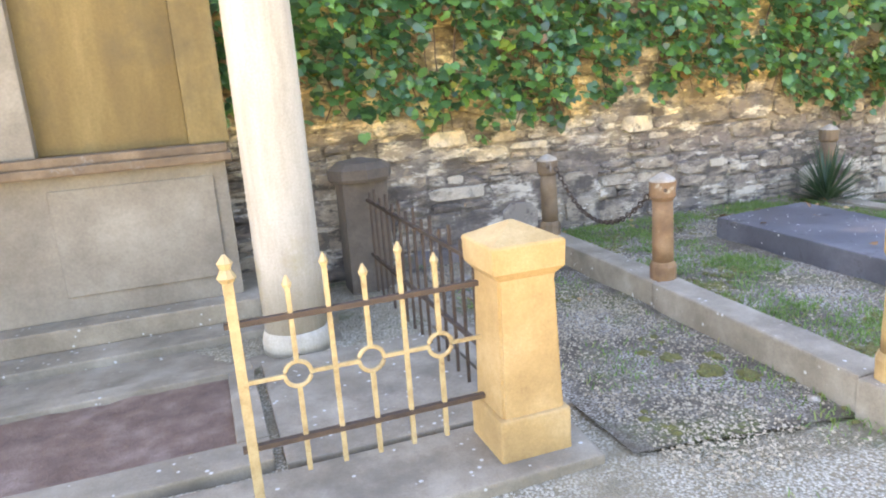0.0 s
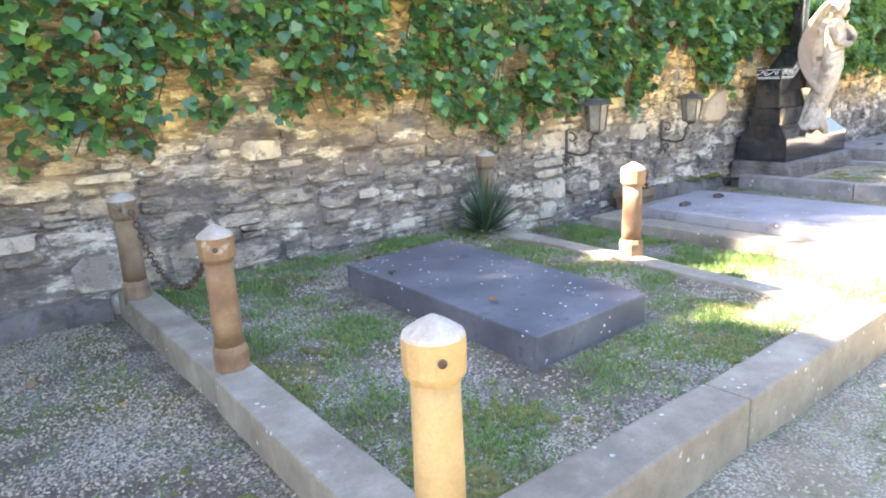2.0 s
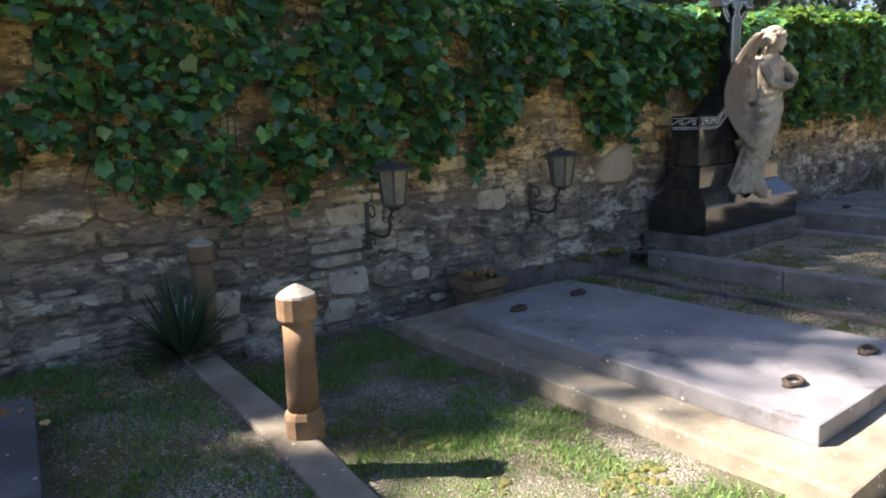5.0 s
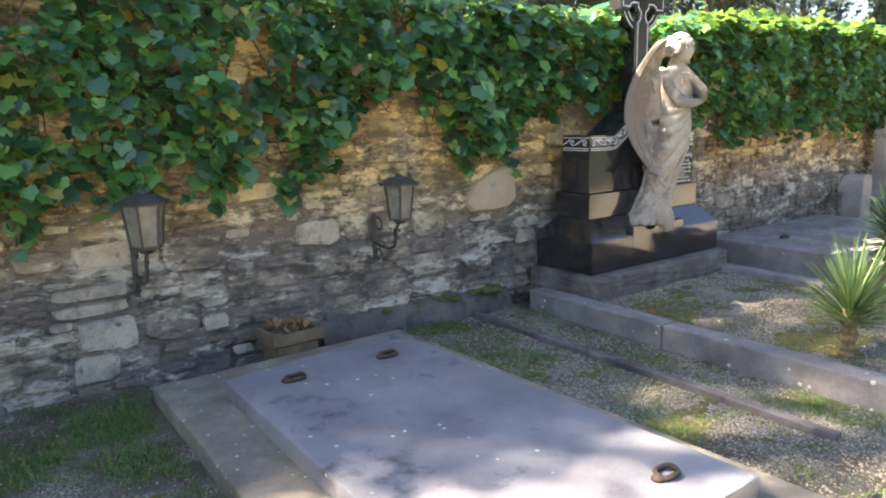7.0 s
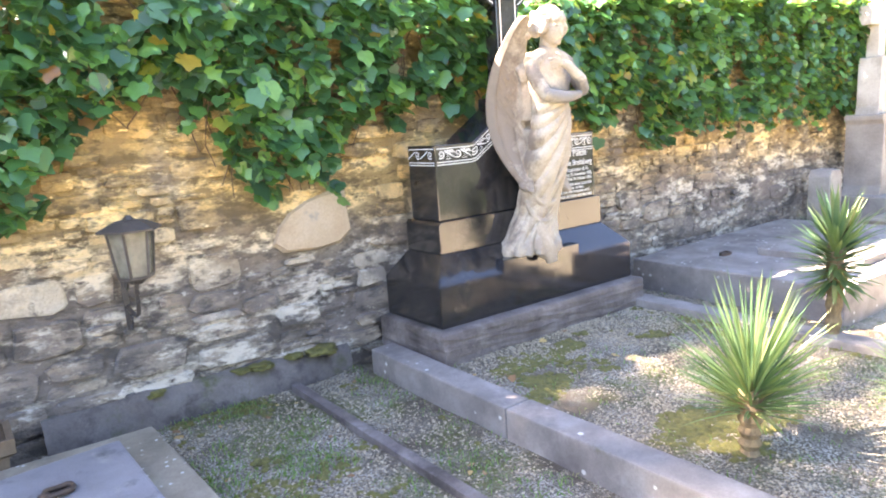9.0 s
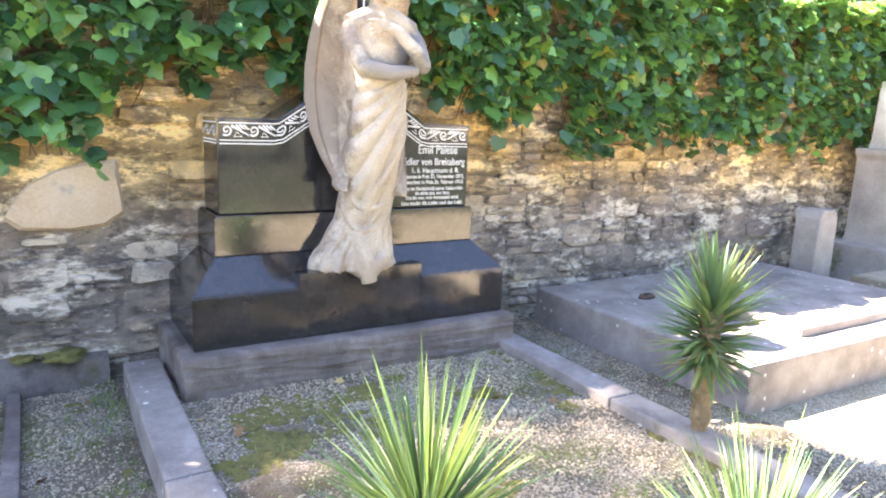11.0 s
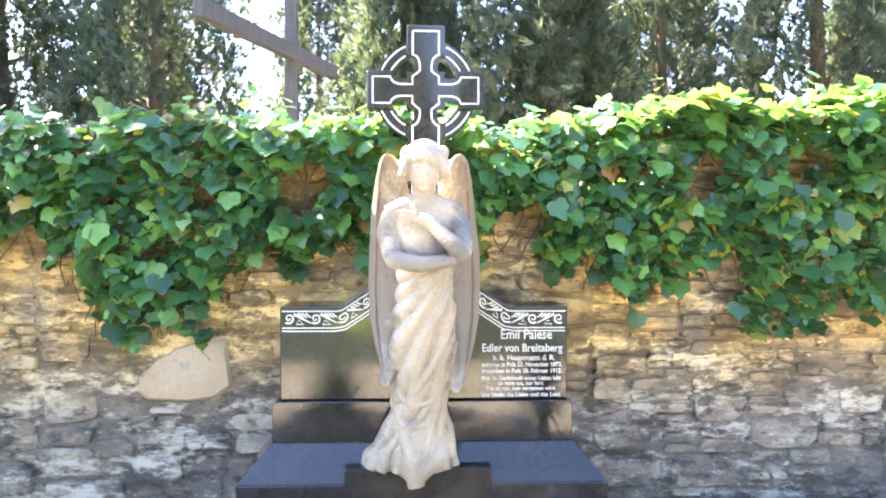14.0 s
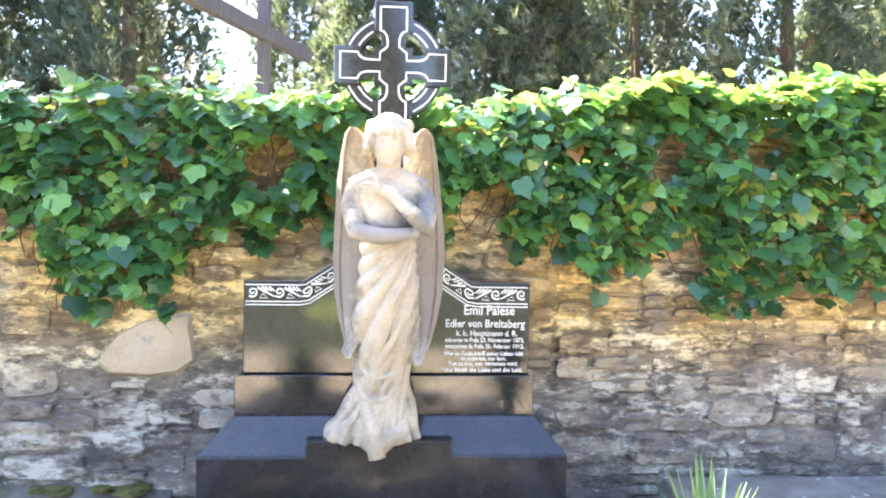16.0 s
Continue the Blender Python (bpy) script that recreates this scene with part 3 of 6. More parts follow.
# ---- boundary wall ----
WALL_Y = 4.45
def build_wall():
    nx, nz = 700, 64
    verts, faces = [], []
    for j in range(nz + 1):
        for i in range(nx + 1):
            x, z = -4 + 28 * i / nx, -0.3 + 2.55 * j / nz
            verts.append((x, WALL_Y + 0.012 + 0.018 * noise.noise(Vector((x * 2.6, 0, z * 3.2))) + 0.016 * noise.noise(Vector((x * 8, 3, z * 13))) + 0.007 * noise.noise(Vector((x * 19, 5, z * 27))), z))
    w = nx + 1
    for j in range(nz):
        for i in range(nx):
            faces.append((j * w + i, j * w + i + 1, j * w + w + i + 1, j * w + w + i))
    n = len(verts)
    verts += [(-4, WALL_Y + 0.5, -0.3), (24, WALL_Y + 0.5, -0.3), (24, WALL_Y + 0.5, 2.25), (-4, WALL_Y + 0.5, 2.25)]
    faces.append((n + 1, n, n + 3, n + 2))
    top0, top1 = nz * w, nz * w + nx
    faces += [tuple(range(top0, top1 + 1)) + (n + 2, n + 3)]
    faces += [tuple(j * w for j in range(nz, -1, -1)) + (n, n + 3), tuple(j * w + nx for j in range(nz + 1)) + (n + 2, n + 1)]
    return tagged(new("wall_north", link_mesh("wall_north", verts, faces, MORTAR, True)), "old rubble stone boundary wall in ochre mortar", "wall", kind="structure")


WALL = build_wall()


def wall_foot(name, x0, x1, height, label):
    """A rough cement footing along the base of the wall."""
    nx, prof = int((x1 - x0) * 14), ((0.0, -0.3), (0.0, 0.55), (0.1, 0.85), (0.35, 1.0), (1.0, 1.08))
    verts, faces = [], []
    for i in range(nx + 1):
        x = x0 + (x1 - x0) * i / nx
        h = height + 0.05 * noise.noise(Vector((x * 1.7, 4, 0))) + 0.02 * noise.noise(Vector((x * 7, 1, 0)))
        for u, v in prof:
            y = WALL_Y - 0.1 + 0.16 * u + 0.03 * noise.noise(Vector((x * 3, v * 2, 7)))
            verts.append((x, y, -0.3 + (h + 0.3) * v))
    k = len(prof)
    for i in range(nx):
        for j in range(k - 1):
            faces.append((i * k + j, (i + 1) * k + j, (i + 1) * k + j + 1, i * k + j + 1))
    tagged(new(name, link_mesh(name, verts, faces, FOOTING, True)), label, "wall footing", kind="structure")


wall_foot("wall_footing_1", 8.75, 10.5, 0.07, "stained grey cement footing along the foot of the wall")
wall_foot("wall_footing_2", 2.5, 3.5, 0.12, "stained dark cement footing along the foot of the wall")


# ---- grave kerb with bollards ----
def kerb_piece(parent, a, b, c, d, z0, z1, matter=None):
    return part("kerb_stone", quad_slab((a, b, c, d), z0, z1), matter or CONCRETE, parent)


def grave_kerb():
    t = thing("grave_kerb", "weathered grey concrete kerb round a grassed grave plot", "kerb")
    w = 0.17
    kerb_piece(t, (3.38, 1.47), (3.56, 1.47), (3.645, 2.80), (3.47, 2.80), -0.08, KERB_TOP)
    kerb_piece(t, (3.473, 2.806), (3.648, 2.806), (3.72, 4.40), (3.545, 4.40), -0.08, KERB_TOP)
    kerb_piece(t, (3.36, 1.25), (4.74, 1.25), (4.74, 1.43), (3.36, 1.463), -0.08, KERB_TOP)
    kerb_piece(t, (4.75, 1.25), (6.13, 1.24), (6.13, 1.42), (4.75, 1.43), -0.08, KERB_TOP - 0.004)
    kerb_piece(t, (5.98, 1.43), (6.13, 1.427), (6.28, 2.82), (6.12, 2.82), -0.12, KERB_TOP - 0.03)
    kerb_piece(t, (6.12, 2.826), (6.28, 2.826), (6.37, 4.40), (6.2, 4.40), -0.12, KERB_TOP - 0.035)


grave_kerb()


def bollard(x, y, z, lean=(0, 0), k=1.0, label="round ochre stone bollard with a conical cap on the grave kerb", hole=True, matter=None):
    t = thing("stone_bollard", label, "bollard", (x, y, z), "bollards on the grave kerb")
    t.matrix_world = pose(x, y, z, lean[0], lean[1], 0)
    matter = matter or PILLAR_STONE
    part("base", turned([(0.07 * k, -0.02), (0.073 * k, 0.08), (0.066 * k, 0.1), (0.058 * k, 0.11)], 10), matter, t)
    part("shaft", turned([(0.058 * k, 0.105), (0.058 * k, 0.2), (0.056 * k, 0.35), (0.055 * k, 0.455)], 28), matter, t, smooth=True)
    cap = turned([(0.056 * k, 0.45), (0.068 * k, 0.468), (0.071 * k, 0.475), (0.072 * k, 0.556)], 14)
    part("cap", cap, matter, t, "collar-like cap band")
    part("cap_top", turned([(0.071 * k, 0.555), (0.067 * k, 0.566), (0.035 * k, 0.588), (0.006, 0.604)], 14), CAP_STONE, t, "grey weathered low cone")
    if hole:
        part("chain_hole", turned([(0.011, 0), (0.011, 0.003), (0.006, 0.0035), (0.0055, 0.001)], 12), IRON, t).matrix_local = pose(-0.03 * k, -0.064 * k, 0.515, 90, 0, -25)
    return t


bollard(3.6, 4.19, KERB_TOP - 0.005, (0, -1), 1.05, "round brown stone bollard beside the wall", matter=BROWN_STONE)
bollard(3.57, 2.84, KERB_TOP - 0.005, (0, -1), 1.0, "round rust-brown stone bollard with a chain on the grave kerb")
bollard(3.47, 1.39, KERB_TOP - 0.005, (0, 0), 1.04, matter=SANDSTONE)
hooked = bollard(6.25, 2.77, KERB_TOP - 0.035, (0, 0.5), 1.06, "round reddish stone bollard with an iron hook in its cap", hole=False)
part("hook", tube([(0.085 + 0.03 * math.cos(a), -0.03, 0.515 + 0.03 * math.sin(a)) for a in np.linspace(-2.6, 2.6, 14)], 0.008), IRON, hooked, "bent iron chain hook")
bollard(6.4, 4.28, KERB_TOP - 0.04, (0, 1), 1.1, "dark brown stone bollard close to the wall beside a palm-like plant", hole=False, matter=BROWN_STONE)


def chain(a, b, sag, n):
    t = thing("chain", "rusty iron chain sagging between two bollards", "chain")
    a, b = Vector(a), Vector(b)
    bm = bmesh.new()
    ring = [(0.024 * math.cos(q), 0.014 * math.sin(q), 0) for q in np.linspace(0, 2 * math.pi, 11)[:-1]]
    tube(ring, 0.0045, 5, bm, True)
    first = part("link", bm, IRON, t)
    for i in range(n):
        u = (i + 0.5) / n
        p = a.lerp(b, u) - Vector((0, 0, sag * 4 * u * (1 - u)))
        q = a.lerp(b, u + 0.02) - Vector((0, 0, sag * 4 * (u + 0.02) * (1 - u - 0.02)))
        ob = first if i == 0 else first.copy()
        if i:
            scene.collection.objects.link(ob)
        d = (q - p).to_track_quat("X", "Z").to_matrix().to_4x4()
        ob.matrix_local = Matrix.Translation(p) @ d @ pose(0, 0, 0, 90 * (i % 2) + 20)


chain((3.6, 4.09, 0.68), (3.58, 2.93, 0.68), 0.30, 38)


# ---- grave slabs ----
def slab_one():
    t = thing("grave_slab", "dark grey stone grave slab spotted with white lichen", "grave slab")
    part("slab", quad_slab(((4.5, 2.01), (5.28, 2.02), (5.45, 3.64), (4.61, 3.6)), 0.06, 0.258, 0.01, 0.003), SLAB, t)


def ring_handle(t, x, y, z, r=0.05):
    bm = turned([(0.028, 0), (0.026, 0.012), (0.012, 0.02)], 10, at=(x - r, y, z))
    tube([(x + r * math.cos(a), y + 0.75 * r * math.sin(a), z + 0.014 + 0.004 * math.sin(3 * a)) for a in np.linspace(0, 2 * math.pi, 17)[:-1]], 0.011, 6, bm, True)
    part("lifting_ring", bm, IRON, t, "rusty iron lifting ring", True)


def slab_two():
    t = thing("grave_slab", "wide two-tier concrete grave slab with iron lifting rings", "grave slab")
    part("lower_slab", quad_slab(((7.52, 1.28), (9.28, 1.24), (9.2, 4.12), (7.58, 4.12)), -0.2, 0.02, 0.014), CONCRETE, t)
    part("upper_slab", quad_slab(((7.79, 1.5), (9.07, 1.48), (9.0, 3.84), (7.84, 3.72)), 0.016, 0.112, 0.012, 0.003), SLAB_GREY, t, "grey upper slab")
    for x, y in ((8.14, 3.49), (8.71, 3.48), (8.14, 1.76), (8.8, 1.7)):
        ring_handle(t, x, y, 0.112)


def slab_three():
    t = thing("grave_slab", "broad low concrete tomb slab beside the monument", "grave slab")
    part("lower_slab", quad_slab(((13.28, 2.55), (15.9, 2.5), (15.9, 4.3), (13.3, 4.3)), -0.25, 0.15, 0.015), KERB_GREY, t)
    part("upper_slab", quad_slab(((14.0, 2.72), (15.6, 2.7), (15.6, 3.55), (14.0, 3.55)), 0.146, 0.205, 0.01, 0.003), KERB_GREY, t)
    ring_handle(t, 13.85, 3.75, 0.152, 0.05)


slab_one(), slab_two(), slab_three()
t = thing("stone_edging", "thin stone edging strip sunk in the gravel", "edging")
part("strip", quad_slab(((10.02, 1.6), (10.085, 1.6), (10.1, 4.32), (10.04, 4.32)), -0.3, -0.07, 0.006), PLINTH_STONE, t)


def monument_kerb():
    t = thing("monument_kerb", "weathered grey stone kerb round the monument's gravel", "kerb")
    for a in (((10.53, 1.30), (10.70, 1.30), (10.70, 2.925), (10.53, 2.925)), ((10.53, 2.935), (10.70, 2.935), (10.72, 4.2), (10.545, 4.2))):
        kerb_piece(t, *a, -0.25, 0.055, KERB_GREY)
    for a in (((12.5, 1.30), (12.67, 1.30), (12.67, 2.75), (12.5, 2.75)), ((12.5, 2.76), (12.67, 2.76), (12.7, 3.9), (12.54, 3.9))):
        kerb_piece(t, *a, -0.25, 0.05, KERB_GREY)
    kerb_piece(t, (10.53, 1.12), (12.67, 1.12), (12.67, 1.292), (10.53, 1.292), -0.25, 0.05, KERB_GREY)


monument_kerb()


# ---- black monument ----
STELE = [(10.985, 0.823), (10.985, 1.293), (11.285, 1.293), (11.60, 1.5), (11.60, 1.57), (11.82, 1.57), (11.82, 1.5), (12.135, 1.293), (12.435, 1.293), (12.435, 0.823)]


def monument():
    t = thing("grave_monument", "polished black granite monument with engraved white band and lettering", "monument", (11.7, 4.0, 0.0))
    inv = t.matrix_world.inverted()

    def add(name, bm, mat, label="", smooth=False):
        ob = part(name, bm, mat, t, label, smooth)
        ob.matrix_parent_inverse = inv
        return ob

    plinth = box(10.745, 12.64, 3.685, 4.40, -0.14, 0.2, 0.03)
    bmesh.ops.subdivide_edges(plinth, edges=[e for e in plinth.edges if e.calc_length() > 0.25], cuts=14, use_grid_fill=True)
    for v in plinth.verts:
        if v.co.z < 0.16:
            v.co += noise.noise_vector(Vector((v.co.x * 5, v.co.y * 8, v.co.z * 34))) * 0.014
    add("plinth", plinth, PLINTH_STONE, "rough hewn grey stone plinth")
    # lower block with a hipped top
    bm = bmesh.new()
    lv = [((10.81, 12.60), (3.78, 4.38), 0.201), ((10.81, 12.60), (3.78, 4.38), 0.462), ((10.952, 12.455), (3.935, 4.3), 0.621)]
    rings = []
    for (xa, xb), (ya, yb), z in lv:
        rings.append([bm.verts.new(p) for p in ((xa, ya, z), (xb, ya, z), (xb, yb, z), (xa, yb, z))])
    for a, b in zip(rings, rings[1:]):
        for i in range(4):
            bm.faces.new((a[i], a[(i + 1) % 4], b[(i + 1) % 4], b[i]))
    bm.faces.new(rings[0][::-1]), bm.faces.new(rings[-1])
    bmesh.ops.bevel(bm, geom=list(bm.edges), offset=0.006, segments=2, affect="EDGES")
    add("lower_block", bm, GRANITE)
    add("pedestal", box(11.325, 12.032, 3.778, 3.99, 0.201, 0.54, 0.005), GRANITE, "projecting granite pedestal")
    add("middle_block", prism([(10.952, 0.622), (12.455, 0.622), (12.455, 0.805), (12.44, 0.822), (10.967, 0.822), (10.952, 0.805)], 3.935, 4.30, None, 0.003), GRANITE)
    add("stele", prism(STELE, 3.972, 4.27, None, 0.005), GRANITE)
    # cross
    cz, cx = 2.395, 11.712
    wide, narrow, core = 0.097, 0.06, 0.098

    def arm(reach):
        pts = [(narrow, core), (narrow, 0.125)]
        pts += [(wide - (wide - narrow) * math.cos(a), 0.125 + 0.055 * math.sin(a)) for a in np.linspace(0.3, math.pi / 2, 4)]
        return pts + [(wide, reach)]

    def cross_outline(shrink=0.0, reach=(0.33, 0.3, 0.3), foot=-0.9):
        right = [(cx + w - shrink, cz + r - (shrink if i == 6 else 0)) for i, (w, r) in enumerate(arm(reach[0]))]
        out = list(right)[::-1]
        e = shrink
        out += [(cx + core - e, cz + core - e), (cx + core - e, cz + narrow - e)]
        out += [(cx + r - (e if i == 6 else 0), cz + w - e) for i, (w, r) in enumerate(arm(reach[1]))][1:]
        out += [(cx + r - (e if i == 6 else 0), cz - w + e) for i, (w, r) in enumerate(arm(reach[1]))][::-1][:-1]
        out += [(cx + core - e, cz - narrow + e), (cx + core - e, cz - core + e)]
        out += [(cx + w - e, cz - r) for w, r in arm(0.2)]
        out += [(cx + wide - e, cz + foot)]
        mirror = [(2 * cx - x, z) for x, z in out][::-1]
        return out + mirror

    add("cross", prism(cross_outline(), 4.05, 4.17, None, 0.004), GRANITE, "tall black wheel cross")
    seg = 48
    bm = bmesh.new()
    loops = []
    for r, y in ((0.265, 4.07), (0.265, 4.15), (0.185, 4.15), (0.185, 4.07)):
        loops.append([bm.verts.new((cx + r * math.cos(2 * math.pi * i / seg), y, cz + r * math.sin(2 * math.pi * i / seg))) for i in range(seg)])
    for k in range(4):
        a, b = loops[k], loops[(k + 1) % 4]
        for i in range(seg):
            bm.faces.new((a[i], a[(i + 1) % seg], b[(i + 1) % seg], b[i]))
    bmesh.ops.recalc_face_normals(bm, faces=bm.faces)
    add("cross_ring", bm, GRANITE, "stone ring of the wheel cross")

    def ribbon(path, y, w, bm, closed=False):
        """A flat painted line that follows x, z points."""
        n = len(path)
        pr = []
        for i, p in enumerate(path):
            a = Vector(path[(i - 1) % n] if closed or i else p)
            b = Vector(path[(i + 1) % n] if closed or i < n - 1 else p)
            d = (b - a).normalized()
            nrm = Vector((-d.y, d.x)) * (w(i / (n - 1)) if callable(w) else w) / 2
            pr.append((bm.verts.new((p[0] + nrm.x, y, p[1] + nrm.y)), bm.verts.new((p[0] - nrm.x, y, p[1] - nrm.y))))
        for i in range(n if closed else n - 1):
            a, b = pr[i], pr[(i + 1) % n]
            bm.faces.new((a[0], b[0], b[1], a[1]))

    bm = bmesh.new()
    inner = cross_outline(0.03, foot=-0.75)
    half = len(inner) // 2
    ribbon(inner[:half] , 4.0475, 0.009, bm)
    ribbon(inner[half:], 4.0475, 0.009, bm)
    ribbon([inner[-1], inner[0]], 4.0475, 0.009, bm)
    for r in (0.248, 0.205):
        for q in range(4):
            a0 = q * math.pi / 2 + math.asin(0.104 / r)
            a1 = (q + 1) * math.pi / 2 - math.asin(0.104 / r)
            ribbon([(cx + r * math.cos(a), cz + r * math.sin(a)) for a in np.linspace(a0, a1, 12)], 4.0675, 0.008, bm)
    add("cross_inlay", bm, WHITE_PAINT, "thin white line following the cross")
    # engraved band: scrolls along the top edge, and two lines below
    edge = [Vector(p) for p in ((10.995, 1.293), (11.285, 1.293), (11.60, 1.5))]

    def along(s, v, flip):
        lens = [(edge[1] - edge[0]).length, (edge[2] - edge[1]).length]
        k = 0 if s < lens[0] else 1
        d = (edge[k + 1] - edge[k]).normalized()
        q = edge[k] + d * (s - (lens[0] if k else 0))
        up = Vector((0, 1)).lerp(Vector((-d.y, d.x)), 0.35 if k else 0)
        q = q + up * v
        return (2 * 11.71 - q.x, q.y) if flip else (q.x, q.y)

    total = 0.64
    for flip in (False, True):
        bm = bmesh.new()
        for v in (-0.106, -0.122):
            ribbon([along(s, v, flip) for s in np.linspace(0, total, 25)], 3.9705, 0.006, bm)
        ribbon([along(s, -0.022, flip) for s in np.linspace(0, total, 25)], 3.9705, 0.006, bm)
        step = 0.132
        for k in range(5):
            s0 = 0.035 + k * step
            if s0 + 0.05 > total:
                break
            curl = [(s0 + (0.027 * (1 - u * 0.85)) * math.cos(a), -0.058 + (0.027 * (1 - u * 0.85)) * math.sin(a)) for u, a in zip(np.linspace(0, 1, 18), np.linspace(-2.3, 6.6, 18))]
            ribbon([along(max(a, 0), b, flip) for a, b in curl], 3.9703, lambda u: 0.009 - 0.004 * u, bm)
            if s0 + step < total:
                sweep = [(s0 + 0.024 + 0.085 * u, -0.036 - 0.012 * math.sin(u * math.pi) - 0.046 * u * u) for u in np.linspace(0, 1, 9)]
                ribbon([along(a, b, flip) for a, b in sweep], 3.9701, lambda u: 0.013 - 0.008 * u, bm)
                for q in range(3):
                    blade = [(s0 + 0.045 + 0.018 * q + 0.03 * u, -0.03 - 0.03 * u + 0.006 * u * u) for u in np.linspace(0, 1, 5)]
                    ribbon([along(a, b, flip) for a, b in blade], 3.9699, lambda u: 0.009 - 0.007 * abs(u - 0.3), bm)
                tri = [(s0 + 0.035, -0.088), (s0 + 0.075, -0.088), (s0 + 0.05, -0.066)]
                ribbon([along(a, b, flip) for a, b in tri], 3.9697, 0.005, bm, True)
        add("engraved_band", bm, WHITE_PAINT, "white engraved scroll band")
    bm = bmesh.new()
    for v, w in ((-0.106, 0.006), (-0.122, 0.006), (-0.022, 0.006)):
        ribbon([(3.985 + s, 1.293 + v) for s in np.linspace(0, 0.27, 6)], 0, w, bm)
    for s0 in (0.04, 0.172):
        ribbon([(3.985 + s0 + (0.027 * (1 - u * 0.85)) * math.cos(a), 1.235 + (0.027 * (1 - u * 0.85)) * math.sin(a)) for u, a in zip(np.linspace(0, 1, 18), np.linspace(-2.3, 6.6, 18))], 0, 0.007, bm)
        ribbon([(3.985 + s0 + 0.024 + 0.085 * u, 1.293 - 0.036 - 0.012 * math.sin(u * math.pi) - 0.046 * u * u) for u in np.linspace(0, 1, 9)], 0, 0.008, bm)
    for v in bm.verts:
        v.co = Vector((10.9835, v.co.x, v.co.z))
    add("engraved_band", bm, WHITE_PAINT, "white engraved scroll band")
    lines = [("Emil Palese", 1.062, 0.056, 12.225), ("Edler von Breitaberg", 0.997, 0.046, 12.205), ("k. k. Hauptmann d. R.", 0.953, 0.031, 12.215), ("geboren in Pola 23. November 1873,", 0.921, 0.0245, 12.205),
             ("gestorben in Pola 26. Februar 1912.", 0.889, 0.0245, 12.205), ("Wer im Gedächtniß seiner Lieben lebt", 0.852, 0.0235, 12.2), ("ist nicht tot, nur fern.", 0.826, 0.0235, 12.2),
             ("Tot ist nur, wer vergessen wird.", 0.8, 0.0235, 12.2)]
    lines = [(s, z + 0.068, h, x) for s, z, h, x in lines] + [("Uns bleibt die Liebe und das Leid.", 0.836, 0.0235, 12.2)]
    for s, z, h, x in lines:
        cu = bpy.data.curves.new("inscription", "FONT")
        cu.body, cu.size, cu.align_x, cu.extrude, cu.resolution_u = s, h * 1.25, "CENTER", 0.0008, 3
        cu.offset = 0.0006
        ob = bpy.data.objects.new("inscription", cu)
        scene.collection.objects.link(ob)
        me = bpy.data.meshes.new_from_object(ob.evaluated_get(bpy.context.evaluated_depsgraph_get()))
        bpy.data.objects.remove(ob)
        me.materials.append(WHITE_PAINT)
        width = max(v.co.x for v in me.vertices) - min(v.co.x for v in me.vertices)
        fit_w = {"Emil Palese": 0.26, "Edler von Breitaberg": 0.41, "k. k. Hauptmann d. R.": 0.315, "ist nicht tot, nur fern.": 0.235, "Tot ist nur, wer vergessen wird.": 0.36}.get(s, 0.41)
        text = new("inscription", me)
        text.parent = t
        text.matrix_parent_inverse = inv
        text.matrix_basis = pose(x, 3.9705, z, 90) @ Matrix.Diagonal((fit_w / width, 1, 1, 1))
        text["label"] = "line of white engraved lettering"


monument()


